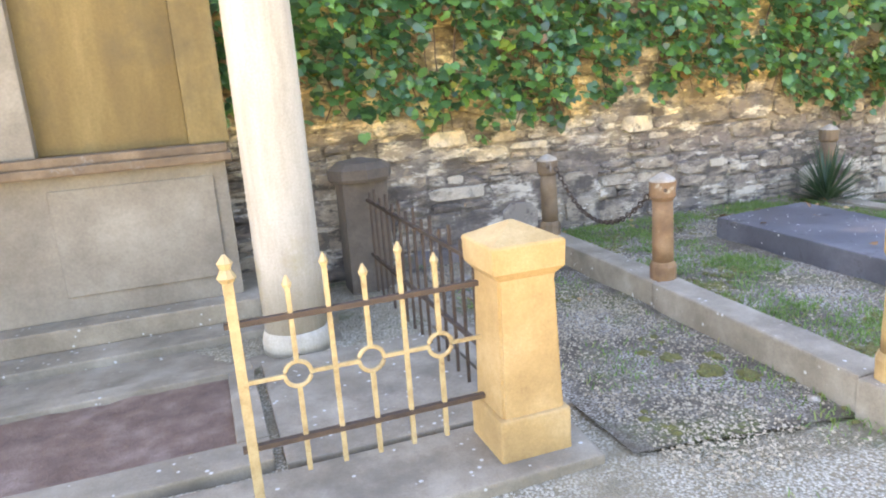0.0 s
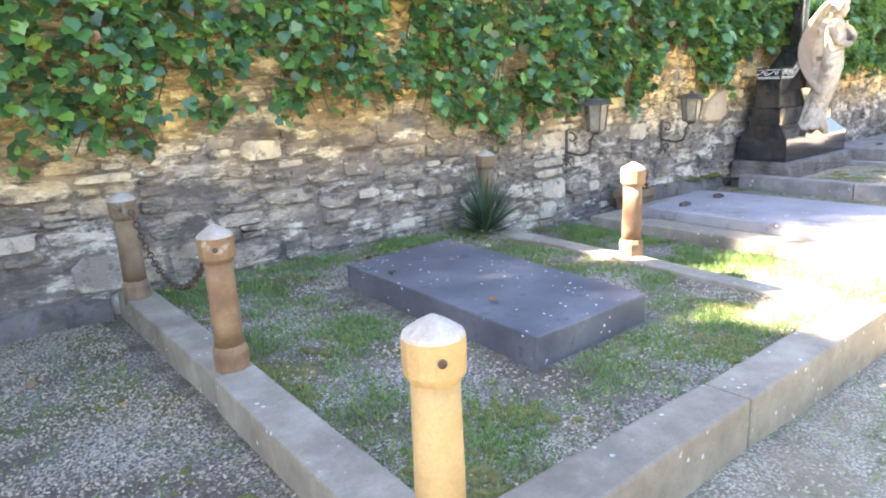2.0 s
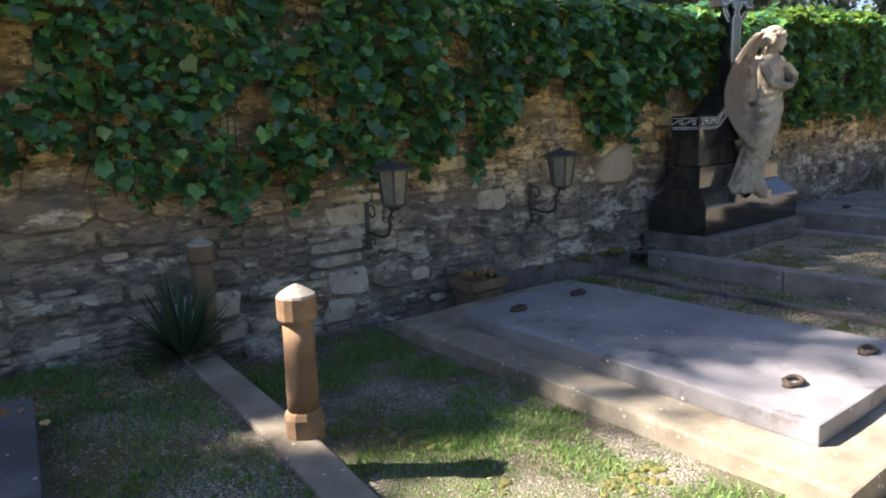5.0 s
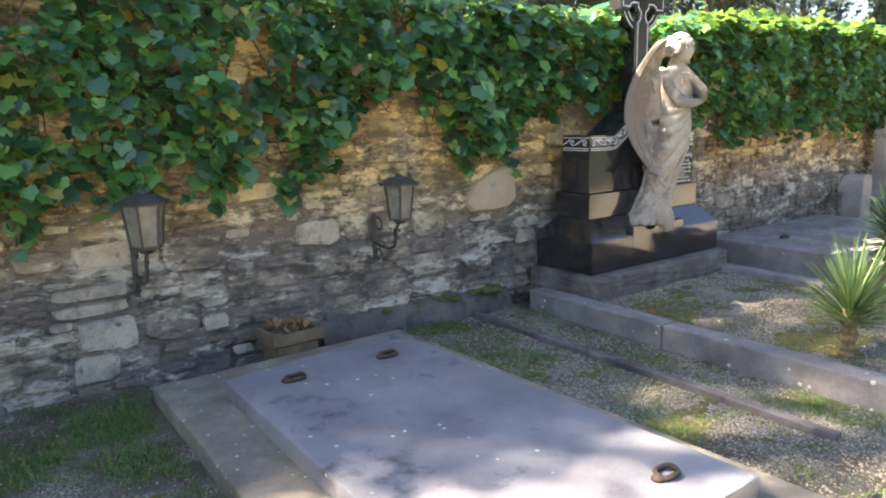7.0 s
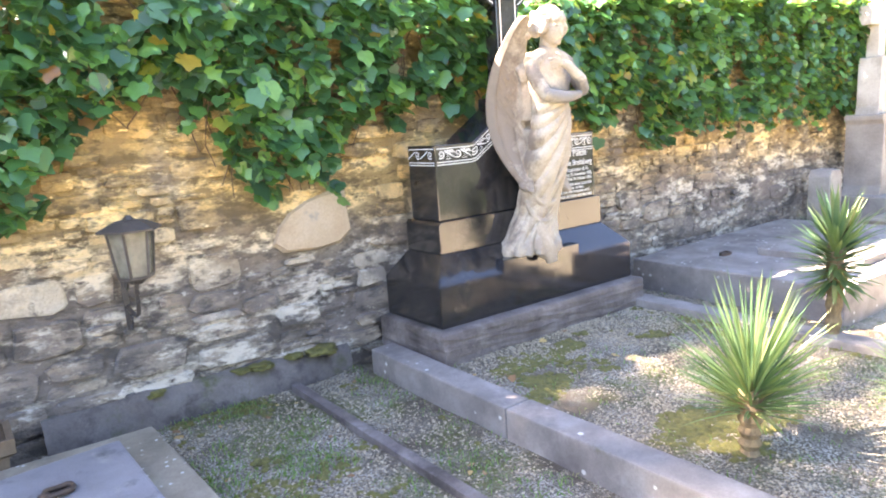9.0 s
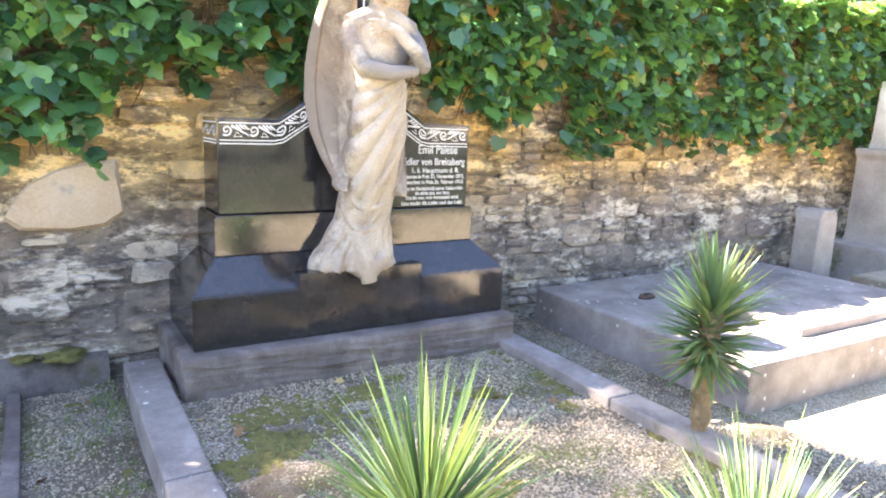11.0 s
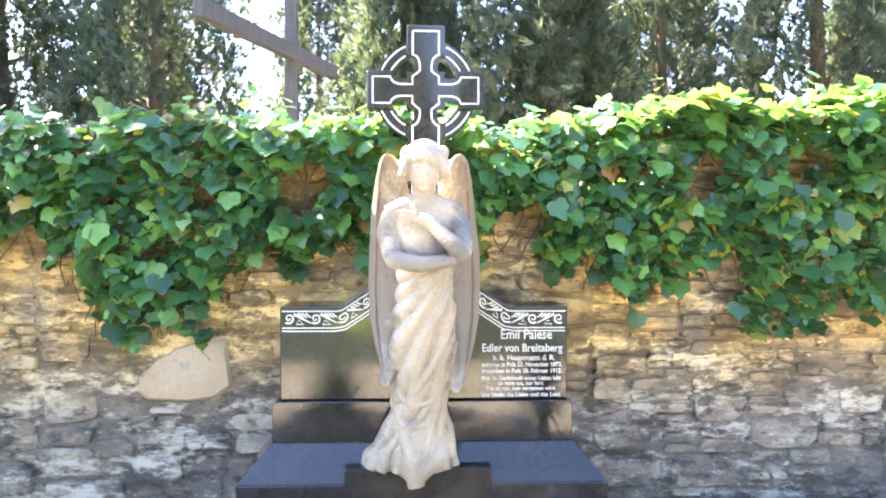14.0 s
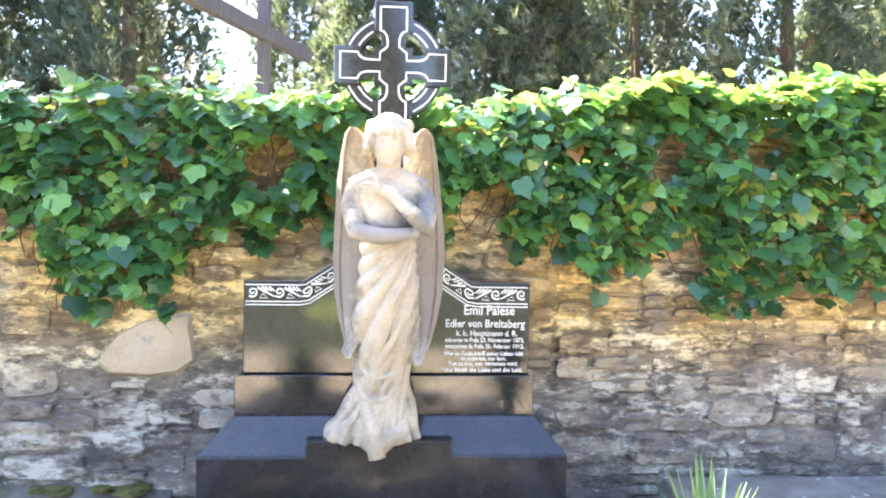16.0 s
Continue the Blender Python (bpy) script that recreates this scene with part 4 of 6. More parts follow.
# ---- angel statue: one plain mesh ----
def statue():
    bm = bmesh.new()
    seg = 120

    def loft(rows, folds):
        rings = []
        for z, x, y, rx, ry in rows:
            ring = []
            for i in range(seg):
                a = 2 * math.pi * i / seg
                k = 1 + folds(a, z)
                ring.append(bm.verts.new((x + rx * k * math.cos(a), y + ry * k * math.sin(a), z)))
            rings.append(ring)
        for p, q in zip(rings, rings[1:]):
            for i in range(seg):
                bm.faces.new((p[i], p[(i + 1) % seg], q[(i + 1) % seg], q[i]))
        bm.faces.new(rings[0][::-1]), bm.faces.new(rings[-1])

    def dense(rows, n):
        rows = np.array(rows)
        zz = np.linspace(rows[0, 0], rows[-1, 0], n)
        return [(z, *[np.interp(z, rows[:, 0], rows[:, c]) for c in range(1, 5)]) for z in zz]

    gown = [(0.525, -0.06, 0.0, 0.215, 0.16), (0.58, -0.06, 0.0, 0.21, 0.155), (0.66, -0.04, 0.0, 0.165, 0.135), (0.76, -0.02, 0.0, 0.135, 0.12), (0.88, -0.01, 0.0, 0.13, 0.12),
            (1.0, 0.0, 0.0, 0.142, 0.125), (1.12, 0.0, 0.0, 0.148, 0.125), (1.25, 0.005, 0.005, 0.14, 0.115), (1.36, 0.005, 0.005, 0.125, 0.105), (1.47, 0.005, 0.005, 0.12, 0.1)]

    def crease(q):
        """Rounded ridges with narrow valleys."""
        return 2 * abs(math.cos(q / 2)) ** 0.8 - 1.1

    def drape(a, z):
        x, y = math.cos(a), math.sin(a)
        front = 0.5 - 0.5 * y
        # fan from the hip under the elbow, running down across the legs
        dx, dz = 0.14 * x - 0.17, z - 1.5
        fan = math.atan2(-dx, -dz)
        reach = min(1.0, math.hypot(dx, dz) / 0.5) * min(1.0, max(0.0, (z - 0.8) / 0.2))
        f = 0.17 * crease(30 * fan + 2.0 * math.sin(3 * z)) * reach * front
        # deep swags under the knees, then the train to the hem
        low = min(1.0, max(0.0, (1.02 - z) / 0.16))
        dx, dz = 0.16 * x + 0.24, z - 1.12
        swag = math.hypot(dx, dz * 0.8)
        f += 0.2 * low * crease(52 * swag + 5 * math.atan2(dx, -dz)) * (0.35 + 0.65 * front) * min(1.0, max(0.3, (0.75 + 0.4 * x)))
        f += 0.06 * low * crease(9 * a + 4 * z)
        f += 0.03 * (1 - low) * crease(8 * a + 3 * z) * (1 - 0.6 * front)
        return f

    loft(dense(gown, 130), drape)
    bodice = [(1.44, 0.005, 0.005, 0.12, 0.1), (1.52, 0.0, 0.0, 0.135, 0.112), (1.6, 0.0, 0.005, 0.145, 0.11), (1.67, 0.0, 0.01, 0.155, 0.095), (1.72, 0.0, 0.015, 0.125, 0.075), (1.75, 0.0, 0.015, 0.06, 0.055), (1.80, 0.0, 0.0, 0.046, 0.046), (1.84, 0.0, -0.01, 0.045, 0.045)]
    loft(dense(bodice, 40), lambda a, z: 0.02 * math.sin(8 * a + 20 * z) * (1 if z < 1.6 else 0))

    def ball(c, r, squash=(1, 1, 1), sub=3):
        made = bmesh.ops.create_icosphere(bm, subdivisions=sub, radius=r)["verts"]
        for v in made:
            v.co = Vector((v.co.x * squash[0], v.co.y * squash[1], v.co.z * squash[2])) + Vector(c)

    # head: face, nose, cap of hair, curls at the sides and back
    ball((0.0, -0.04, 1.868), 0.075, (0.9, 0.98, 1.2))
    ball((0.0, -0.078, 1.798), 0.022, (1.1, 0.9, 0.8))
    ball((0.0, -0.116, 1.86), 0.013, (0.8, 1.0, 2.1), 2)
    ball((0.0, -0.1, 1.824), 0.012, (1.5, 0.7, 0.5), 2)
    for sx in (-1, 1):
        ball((sx * 0.027, -0.1, 1.893), 0.016, (1.4, 0.7, 0.5), 2)
    ball((0.0, -0.005, 1.936), 0.09, (1.0, 1.1, 0.92))
    for i in range(24):
        a = -0.62 + (math.pi + 1.24) * i / 23
        for z, r in ((1.955, 0.082), (1.915, 0.088), (1.878, 0.088)):
            ball((r * math.cos(a) * 1.04, 0.0 + r * math.sin(a), z + 0.01 * math.sin(i * 2.3)), 0.022 + 0.005 * math.sin(i * 1.7 + z * 40), (1, 1, 1.15), 2)
    for sx in (-1, 1):
        for q in range(6):
            ball((sx * (0.088 + 0.012 * math.sin(q * 1.9)), -0.045 + 0.03 * q, 1.862 + 0.012 * math.sin(q * 2.7)), 0.022, (1.1, 1, 1), 2)
            ball((sx * 0.082, -0.055 + 0.03 * q, 1.885), 0.027, (1, 1, 1.3), 2)
    for i in range(9):
        a = -2.75 + 2.36 * i / 8
        ball((0.066 * math.cos(a), -0.03 + 0.075 * math.sin(a), 1.93 + 0.008 * math.sin(i * 2)), 0.02, (1, 1, 1.3), 2)

    def limb(points, radii):
        pts = [Vector(p) for p in points]
        fine, rad = [], []
        for i in range(len(pts) - 1):
            for u in np.linspace(0, 1, 7)[:-1]:
                fine.append(pts[i].lerp(pts[i + 1], u))
                rad.append(radii[i] * (1 - u) + radii[i + 1] * u)
        fine.append(pts[-1]), rad.append(radii[-1])
        tube(fine, lambda u: rad[min(int(round(u * (len(rad) - 1))), len(rad) - 1)], 14, bm)

    limb([(-0.145, 0.0, 1.685), (-0.168, -0.035, 1.61), (-0.135, -0.105, 1.495), (-0.02, -0.145, 1.475), (0.1, -0.14, 1.49)], [0.046, 0.046, 0.041, 0.037, 0.027])
    limb([(0.145, 0.0, 1.685), (0.176, -0.04, 1.615), (0.168, -0.12, 1.52), (0.1, -0.165, 1.58), (0.02, -0.145, 1.655), (-0.02, -0.135, 1.672)], [0.046, 0.046, 0.041, 0.036, 0.027, 0.022])
    ball((-0.04, -0.128, 1.676), 0.028, (1.4, 0.6, 0.9), 2)
    for q in range(4):
        limb([(-0.055, -0.13, 1.694 - 0.014 * q), (-0.085, -0.128 + 0.004 * q, 1.7 - 0.017 * q), (-0.115 + 0.006 * q, -0.112, 1.698 - 0.021 * q)], [0.0085, 0.008, 0.006])
    limb([(-0.03, -0.135, 1.69), (-0.045, -0.132, 1.718), (-0.06, -0.12, 1.733)], [0.01, 0.009, 0.007])
    ball((0.11, -0.138, 1.49), 0.026, (1.2, 0.8, 0.9), 2)
    gown_rows = np.array(gown)

    def on_gown(a, z, out=0.0):
        x, y, rx, ry = [np.interp(z, gown_rows[:, 0], gown_rows[:, c]) for c in range(1, 5)]
        return (x + (rx + out) * math.cos(a), y + (ry + out) * math.sin(a), z)

    def fold(a0, z0, a1, z1, sag, thick):
        pts, rad = [], []
        for u in np.linspace(0, 1, 12):
            z = z0 + (z1 - z0) * u - sag * math.sin(math.pi * u)
            pts.append(on_gown(a0 + (a1 - a0) * u, min(max(z, 0.53), 1.46), 0.004))
            rad.append(thick * (0.35 + 0.65 * math.sin(math.pi * (0.12 + 0.76 * u))))
        tube(pts, lambda u: rad[min(int(round(u * 11)), 11)], 10, bm)

    fold(-0.35, 1.44, -2.2, 1.0, 0.0, 0.016)
    fold(-0.3, 1.3, -1.9, 0.86, 0.0, 0.018)
    fold(-0.2, 1.12, -1.75, 0.72, 0.01, 0.018)
    fold(-2.9, 0.95, -0.75, 0.9, 0.09, 0.016)
    fold(-2.9, 0.86, -0.9, 0.78, 0.09, 0.018)
    fold(-0.55, 0.98, -0.95, 0.56, 0.0, 0.024)
    fold(-1.05, 0.85, -1.3, 0.54, 0.0, 0.022)
    # hem spilling over the pedestal's edge
    limb([(-0.16, -0.08, 0.6), (-0.1, -0.135, 0.56), (-0.03, -0.165, 0.52), (0.03, -0.155, 0.56), (0.09, -0.1, 0.6)], [0.04, 0.045, 0.05, 0.04, 0.035])
    limb([(-0.09, -0.11, 0.72), (-0.05, -0.165, 0.58), (-0.03, -0.185, 0.47)], [0.03, 0.045, 0.04])
    limb([(-0.22, -0.04, 0.58), (-0.14, -0.06, 0.7), (-0.08, -0.07, 0.82)], [0.04, 0.032, 0.02])
    limb([(0.13, -0.06, 0.565), (0.12, -0.05, 0.7), (0.07, -0.07, 0.85)], [0.032, 0.028, 0.02])
    for i in range(7):
        a = -0.35 - 0.36 * i
        limb([on_gown(a + 0.1, 0.72, -0.01), on_gown(a, 0.6, 0.002), on_gown(a - 0.05, 0.525, 0.014)], [0.012, 0.022, 0.026])
    limb([(-0.16, 0.0, 1.675), (-0.08, 0.0, 1.712), (0, 0.0, 1.742), (0.08, 0.0, 1.712), (0.16, 0.0, 1.675)], [0.055, 0.056, 0.056, 0.056, 0.055])
    for v in bm.verts:
        u = min(max((v.co.z - 0.55) / 0.9, 0), 1)
        v.co.y -= 0.03 + 0.19 * u * u * (3 - 2 * u)
    limb([(0, -0.195, 1.69), (0, -0.215, 1.78), (0, -0.24, 1.87)], [0.07, 0.054, 0.056])
    limb([(-0.09, -0.005, 1.62), (0, -0.05, 1.66), (0.09, -0.005, 1.62)], [0.09, 0.11, 0.09])
    limb([(0, -0.02, 1.62), (0, -0.03, 1.3), (0, -0.01, 1.0)], [0.11, 0.1, 0.08])
    # wings
    for side, outer, tip in ((-1, 0.27, (0.17, 0.925)), (1, 0.285, (0.145, 0.895))):
        rows = [(1.955, 0.145, 0.18), (1.93, 0.115, 0.203), (1.85, 0.08, 0.226), (1.7, 0.05, 0.252), (1.5, 0.04, outer - 0.004), (1.35, 0.045, outer), (1.2, 0.06, outer - 0.012), (1.08, 0.085, outer - 0.04), (0.98, 0.11, outer - 0.075), (tip[1] + 0.025, tip[0] - 0.038, tip[0] + 0.038), (tip[1], tip[0] - 0.02, tip[0] + 0.02)]
        rows = np.array(rows)
        zz = np.linspace(rows[0, 0], rows[-1, 0], 140)
        grid = []
        for z in zz:
            order = rows[::-1]
            xi, xo = np.interp(z, order[:, 0], order[:, 1]), np.interp(z, order[:, 0], order[:, 2])
            front, back = [], []
            for k in range(27):
                u = k / 26
                x = xi + (xo - xi) * u
                s = (1.955 - z) / 1.04
                sweep = math.sin(math.pi * min(max(s, 0), 1))
                bow = -0.18 + 0.2 * sweep ** 0.8 - 0.05 * (1 - u) ** 1.4 * sweep + u * 0.07 * sweep
                thick = 0.032 * math.sin(math.pi * min(max(0.12 + 0.8 * u, 0.05), 0.95)) + 0.008
                row = (z - 0.35 * u) * 17
                scale = 1 - abs(math.sin(math.pi * (4.5 * u + 0.5 * (int(row) % 2))))
                coverts = 0.014 * (1 - row % 1) * (1 - 0.7 * scale)
                quills = 0.013 * abs(math.sin(9 * u + 2.2 * z)) ** 0.7
                ease = min(1.0, max(0.0, (z - 1.18 - 0.2 * u) / 0.12))
                plume = (coverts * ease + quills * (1 - ease)) * (1 if u < 0.8 else 0.3) + (0.016 if u > 0.82 else 0.0)
                edge = min(1.0, 6 * min(u, 1 - u) + 0.25)
                front.append(bm.verts.new((side * x, bow - thick * edge - plume * edge, z)))
                back.append(bm.verts.new((side * x, bow + thick * edge, z)))
            grid.append(front + back[::-1])
        w = len(grid[0])
        for p, q in zip(grid, grid[1:]):
            for i in range(w):
                bm.faces.new((p[i], p[(i + 1) % w], q[(i + 1) % w], q[i]))
        bm.faces.new(grid[0][::-1]), bm.faces.new(grid[-1])
    bmesh.ops.recalc_face_normals(bm, faces=bm.faces)
    me = bpy.data.meshes.new("statue_draft")
    bm.to_mesh(me)
    bm.free()
    draft = bpy.data.objects.new("statue_draft", me)
    scene.collection.objects.link(draft)
    re = draft.modifiers.new("remesh", "REMESH")
    re.mode, re.voxel_size = "VOXEL", 0.0042
    sm = draft.modifiers.new("smooth", "SMOOTH")
    sm.factor, sm.iterations = 0.5, 1
    done = bpy.data.meshes.new_from_object(draft.evaluated_get(bpy.context.evaluated_depsgraph_get()))
    bpy.data.objects.remove(draft)
    done.materials.clear()
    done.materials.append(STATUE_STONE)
    done.polygons.foreach_set("use_smooth", [True] * len(done.polygons))
    ob = new("angel_statue", done)
    ob.matrix_world = pose(11.7, 3.9, -0.006) @ Matrix.Diagonal((1.02, 1.0, 1.041, 1))
    tagged(ob, "weathered pale marble angel with folded arms and long wings", "statue")


statue()


# ---- pier and iron fences of the first grave ----
def pier():
    t = thing("gate_pier", "square ochre sandstone pier with a shallow pyramid cap", "pier", (2.185, 1.85, 0.0))
    part("base", box(-0.135, 0.135, -0.135, 0.135, -0.06, 0.19, 0.01), SANDSTONE, t)
    bm = bmesh.new()
    rings = []
    for h, z in ((0.118, 0.19), (0.106, 0.66), (0.104, 0.68)):
        rings.append([bm.verts.new((x * h, y * h, z)) for x, y in ((-1, -1), (1, -1), (1, 1), (-1, 1))])
    for a, b in zip(rings, rings[1:]):
        for i in range(4):
            bm.faces.new((a[i], a[(i + 1) % 4], b[(i + 1) % 4], b[i]))
    bm.faces.new(rings[0][::-1]), bm.faces.new(rings[-1])
    bmesh.ops.bevel(bm, geom=[e for e in bm.edges if abs(e.verts[0].co.z - e.verts[1].co.z) > 0.1], offset=0.01, segments=2, affect="EDGES")
    part("shaft", bm, SANDSTONE, t)
    bm = bmesh.new()
    rings = []
    for h, z in ((0.104, 0.675), (0.13, 0.705), (0.133, 0.79), (0.129, 0.798), (0.01, 0.855)):
        rings.append([bm.verts.new((x * h, y * h, z)) for x, y in ((-1, -1), (1, -1), (1, 1), (-1, 1))])
    for a, b in zip(rings, rings[1:]):
        for i in range(4):
            bm.faces.new((a[i], a[(i + 1) % 4], b[(i + 1) % 4], b[i]))
    bm.faces.new(rings[0][::-1]), bm.faces.new(rings[-1])
    part("cap", bm, SANDSTONE, t, "grey-topped pyramid cap")


pier()
t = thing("grave_kerb", "pale worn stone kerb under the iron fence", "kerb")
part("kerb_stone", quad_slab(((-0.6, 1.66), (2.40, 1.62), (2.42, 2.02), (-0.6, 2.06)), -0.1, 0.035, 0.012), CONCRETE, t)
part("kerb_stone", quad_slab(((2.3, 2.03), (2.57, 2.03), (2.57, 4.4), (2.3, 4.4)), -0.1, 0.02, 0.012), CONCRETE, t)


def front_fence():
    t = thing("iron_fence", "low ochre-painted iron fence with ring ornaments, rusting", "fence", (1.25, 1.85, 0.0))
    ends = (0.0, 0.80)
    part("end_post", box(-0.016, 0.016, -0.016, 0.016, 0.03, 0.80, 0.003), PAINTED_IRON, t)
    part("finial", turned([(0.02, 0.79), (0.03, 0.805), (0.016, 0.83), (0.024, 0.85), (0.006, 0.875)], 8), PAINTED_IRON, t)
    for z in (0.655, 0.24):
        part("rail", box(ends[0] - 0.03, ends[1], -0.012, 0.012, z - 0.009, z + 0.009, 0.002), IRON, t, "rusty iron rail")
    xs = [0.17, 0.29, 0.41, 0.53, 0.65]
    for i, x in enumerate(xs):
        top = 0.80 if i % 2 else 0.745
        part("baluster", box(x - 0.008, x + 0.008, -0.008, 0.008, 0.12 if i % 2 else 0.50, top, 0.002), PAINTED_IRON, t)
        part("spike", turned([(0.012, top), (0.016, top + 0.012), (0.003, top + 0.04)], 8, at=(x, 0, 0)), PAINTED_IRON, t)
        if i % 2 == 0:
            part("ring", tube([(x + 0.042 * math.cos(a), 0, 0.46 + 0.042 * math.sin(a)) for a in np.linspace(0, 2 * math.pi, 21)[:-1]], 0.0075, 6, None, True), PAINTED_IRON, t)
            part("baluster", box(x - 0.008, x + 0.008, -0.008, 0.008, 0.12, 0.42, 0.002), PAINTED_IRON, t)
    for a, b in ((0.0, 0.128), (0.212, 0.368), (0.452, 0.608), (0.692, 0.80)):
        part("tie_bar", box(a, b, -0.006, 0.006, 0.453, 0.467, 0.002), PAINTED_IRON, t)


front_fence()


def side_fence():
    t = thing("iron_fence", "dark rusty iron fence running from the pier to the wall", "fence", (2.2, 2.05, 0.0))
    for z in (0.62, 0.26):
        part("rail", box(-0.01, 0.01, 0.0, 2.0, z - 0.009, z + 0.009, 0.002), IRON, t)
    for i in range(15):
        y = 0.08 + 0.132 * i
        part("baluster", box(-0.007, 0.007, y - 0.007, y + 0.007, 0.02, 0.68 + 0.04 * (i % 2), 0.002), IRON, t)


side_fence()
t = thing("gate_pier", "dark mossy square stone pier standing against the wall", "pier", (2.2, 4.2, 0.0))
part("shaft", box(-0.15, 0.15, -0.13, 0.13, -0.05, 0.74, 0.015, None), DARK_STONE, t)
bm = turned([(0.2, 0.738), (0.215, 0.76), (0.215, 0.82), (0.16, 0.86), (0.02, 0.885)], 8)
part("cap", bm, DARK_STONE, t)


# ---- tomb chapel ----
def chapel():
    t = thing("tomb_chapel", "small plastered tomb chapel with ochre panel and pale columns", "mausoleum", (-1.0, 3.8, 0.0))
    inv = t.matrix_world.inverted()

    def add(name, bm, mat, label="", smooth=False):
        ob = part(name, bm, mat, t, label, smooth)
        ob.matrix_parent_inverse = inv

    add("step", box(-3.6, 1.85, 3.55, 4.44, -0.1, 0.05, 0.012), CONCRETE, "worn stone step")
    add("podium", box(-3.6, 1.83, 3.12, 4.44, -0.1, 0.0, 0.012), CONCRETE)
    add("sill_step", box(-3.6, 1.8, 3.78, 4.44, 0.049, 0.17, 0.012), CONCRETE)
    add("dado", box(-3.5, 1.36, 3.95, 4.44, 0.169, 0.98, 0.01), PLASTER_PALE, "stained pale plaster dado")
    add("dado_panel_frame", prism([(0.42, 0.3), (1.28, 0.3), (1.28, 0.9), (0.42, 0.9)], 3.935, 3.952, None, 0.003), PLASTER_PALE)
    add("ledge", box(-3.5, 1.40, 3.85, 4.44, 0.979, 1.03, 0.012), BROWN_STONE, "moulded stone ledge")
    add("ledge_fillet", box(-3.5, 1.38, 3.89, 4.44, 1.029, 1.08, 0.012), BROWN_STONE)
    add("wall_panel", box(-3.5, 1.18, 4.05, 4.44, 1.079, 3.9, 0.01), PLASTER_YELLOW, "faded ochre plaster panel")
    add("pilaster", box(1.18, 1.40, 3.96, 4.44, 1.079, 3.9, 0.01), PLASTER_YELLOW)
    add("pilaster", box(0.22, 0.40, 3.96, 4.06, 1.079, 3.9, 0.01), PLASTER_PALE)
    # unseen top, added up to 5 m so its shadow covers the first graves
    add("unseen_cornice", box(-3.8, 1.95, 2.95, 4.44, 3.9, 4.3, 0.03), PLASTER_PALE)
    add("unseen_attic", box(-3.6, 1.8, 3.1, 4.44, 4.3, 5.0, 0.02), PLASTER_PALE)
    for x in (1.58, -0.9, -3.3):
        add("column", turned([(0.165, 0.12), (0.168, 0.5), (0.165, 1.6), (0.15, 3.6)], 40, at=(x, 3.32, 0)), COLUMN_STONE, "smooth pale round column", True)
        add("column_base", turned([(0.185, 0.0), (0.185, 0.06), (0.178, 0.09), (0.168, 0.12)], 40, at=(x, 3.32, 0)), COLUMN_STONE, "", True)
        add("capital", turned([(0.15, 3.6), (0.17, 3.64), (0.2, 3.7), (0.22, 3.9)], 32, at=(x, 3.32, 0)), COLUMN_STONE, "", True)


chapel()
t = thing("grave_surround", "flat pale stone surround of a bare earth grave", "grave surround")
for c in (((-0.1, 2.10), (1.32, 2.10), (1.32, 2.28), (-0.1, 2.28)), ((-0.1, 3.0), (1.32, 3.0), (1.32, 3.11), (-0.1, 3.11)), ((-0.1, 2.285), (0.12, 2.285), (0.12, 2.995), (-0.1, 2.995)), ((1.2, 2.285), (1.32, 2.285), (1.32, 2.995), (1.2, 2.995))):
    part("surround_stone", quad_slab(c, -0.08, 0.05, 0.008), CONCRETE, t)
verts = [(0.1 + 1.12 * i / 20, 2.27 + 0.75 * j / 14, 0.02 + 0.018 * noise.noise(Vector((i * 0.45, j * 0.45, 0)))) for j in range(15) for i in range(21)]
faces = [(j * 21 + i, j * 21 + i + 1, j * 21 + 22 + i, j * 21 + 21 + i) for j in range(14) for i in range(20)]
tagged(new("ground_soil", link_mesh("ground_soil", verts, faces, RED_SOIL, True)), "bare reddish earth inside a grave surround", "soil", kind="structure")
t = thing("paving_slab", "worn pale stone slab behind the iron fence", "paving")
part("slab", quad_slab(((1.36, 2.08), (2.28, 2.06), (2.28, 3.10), (1.36, 3.10)), -0.08, 0.03, 0.01), CONCRETE, t)


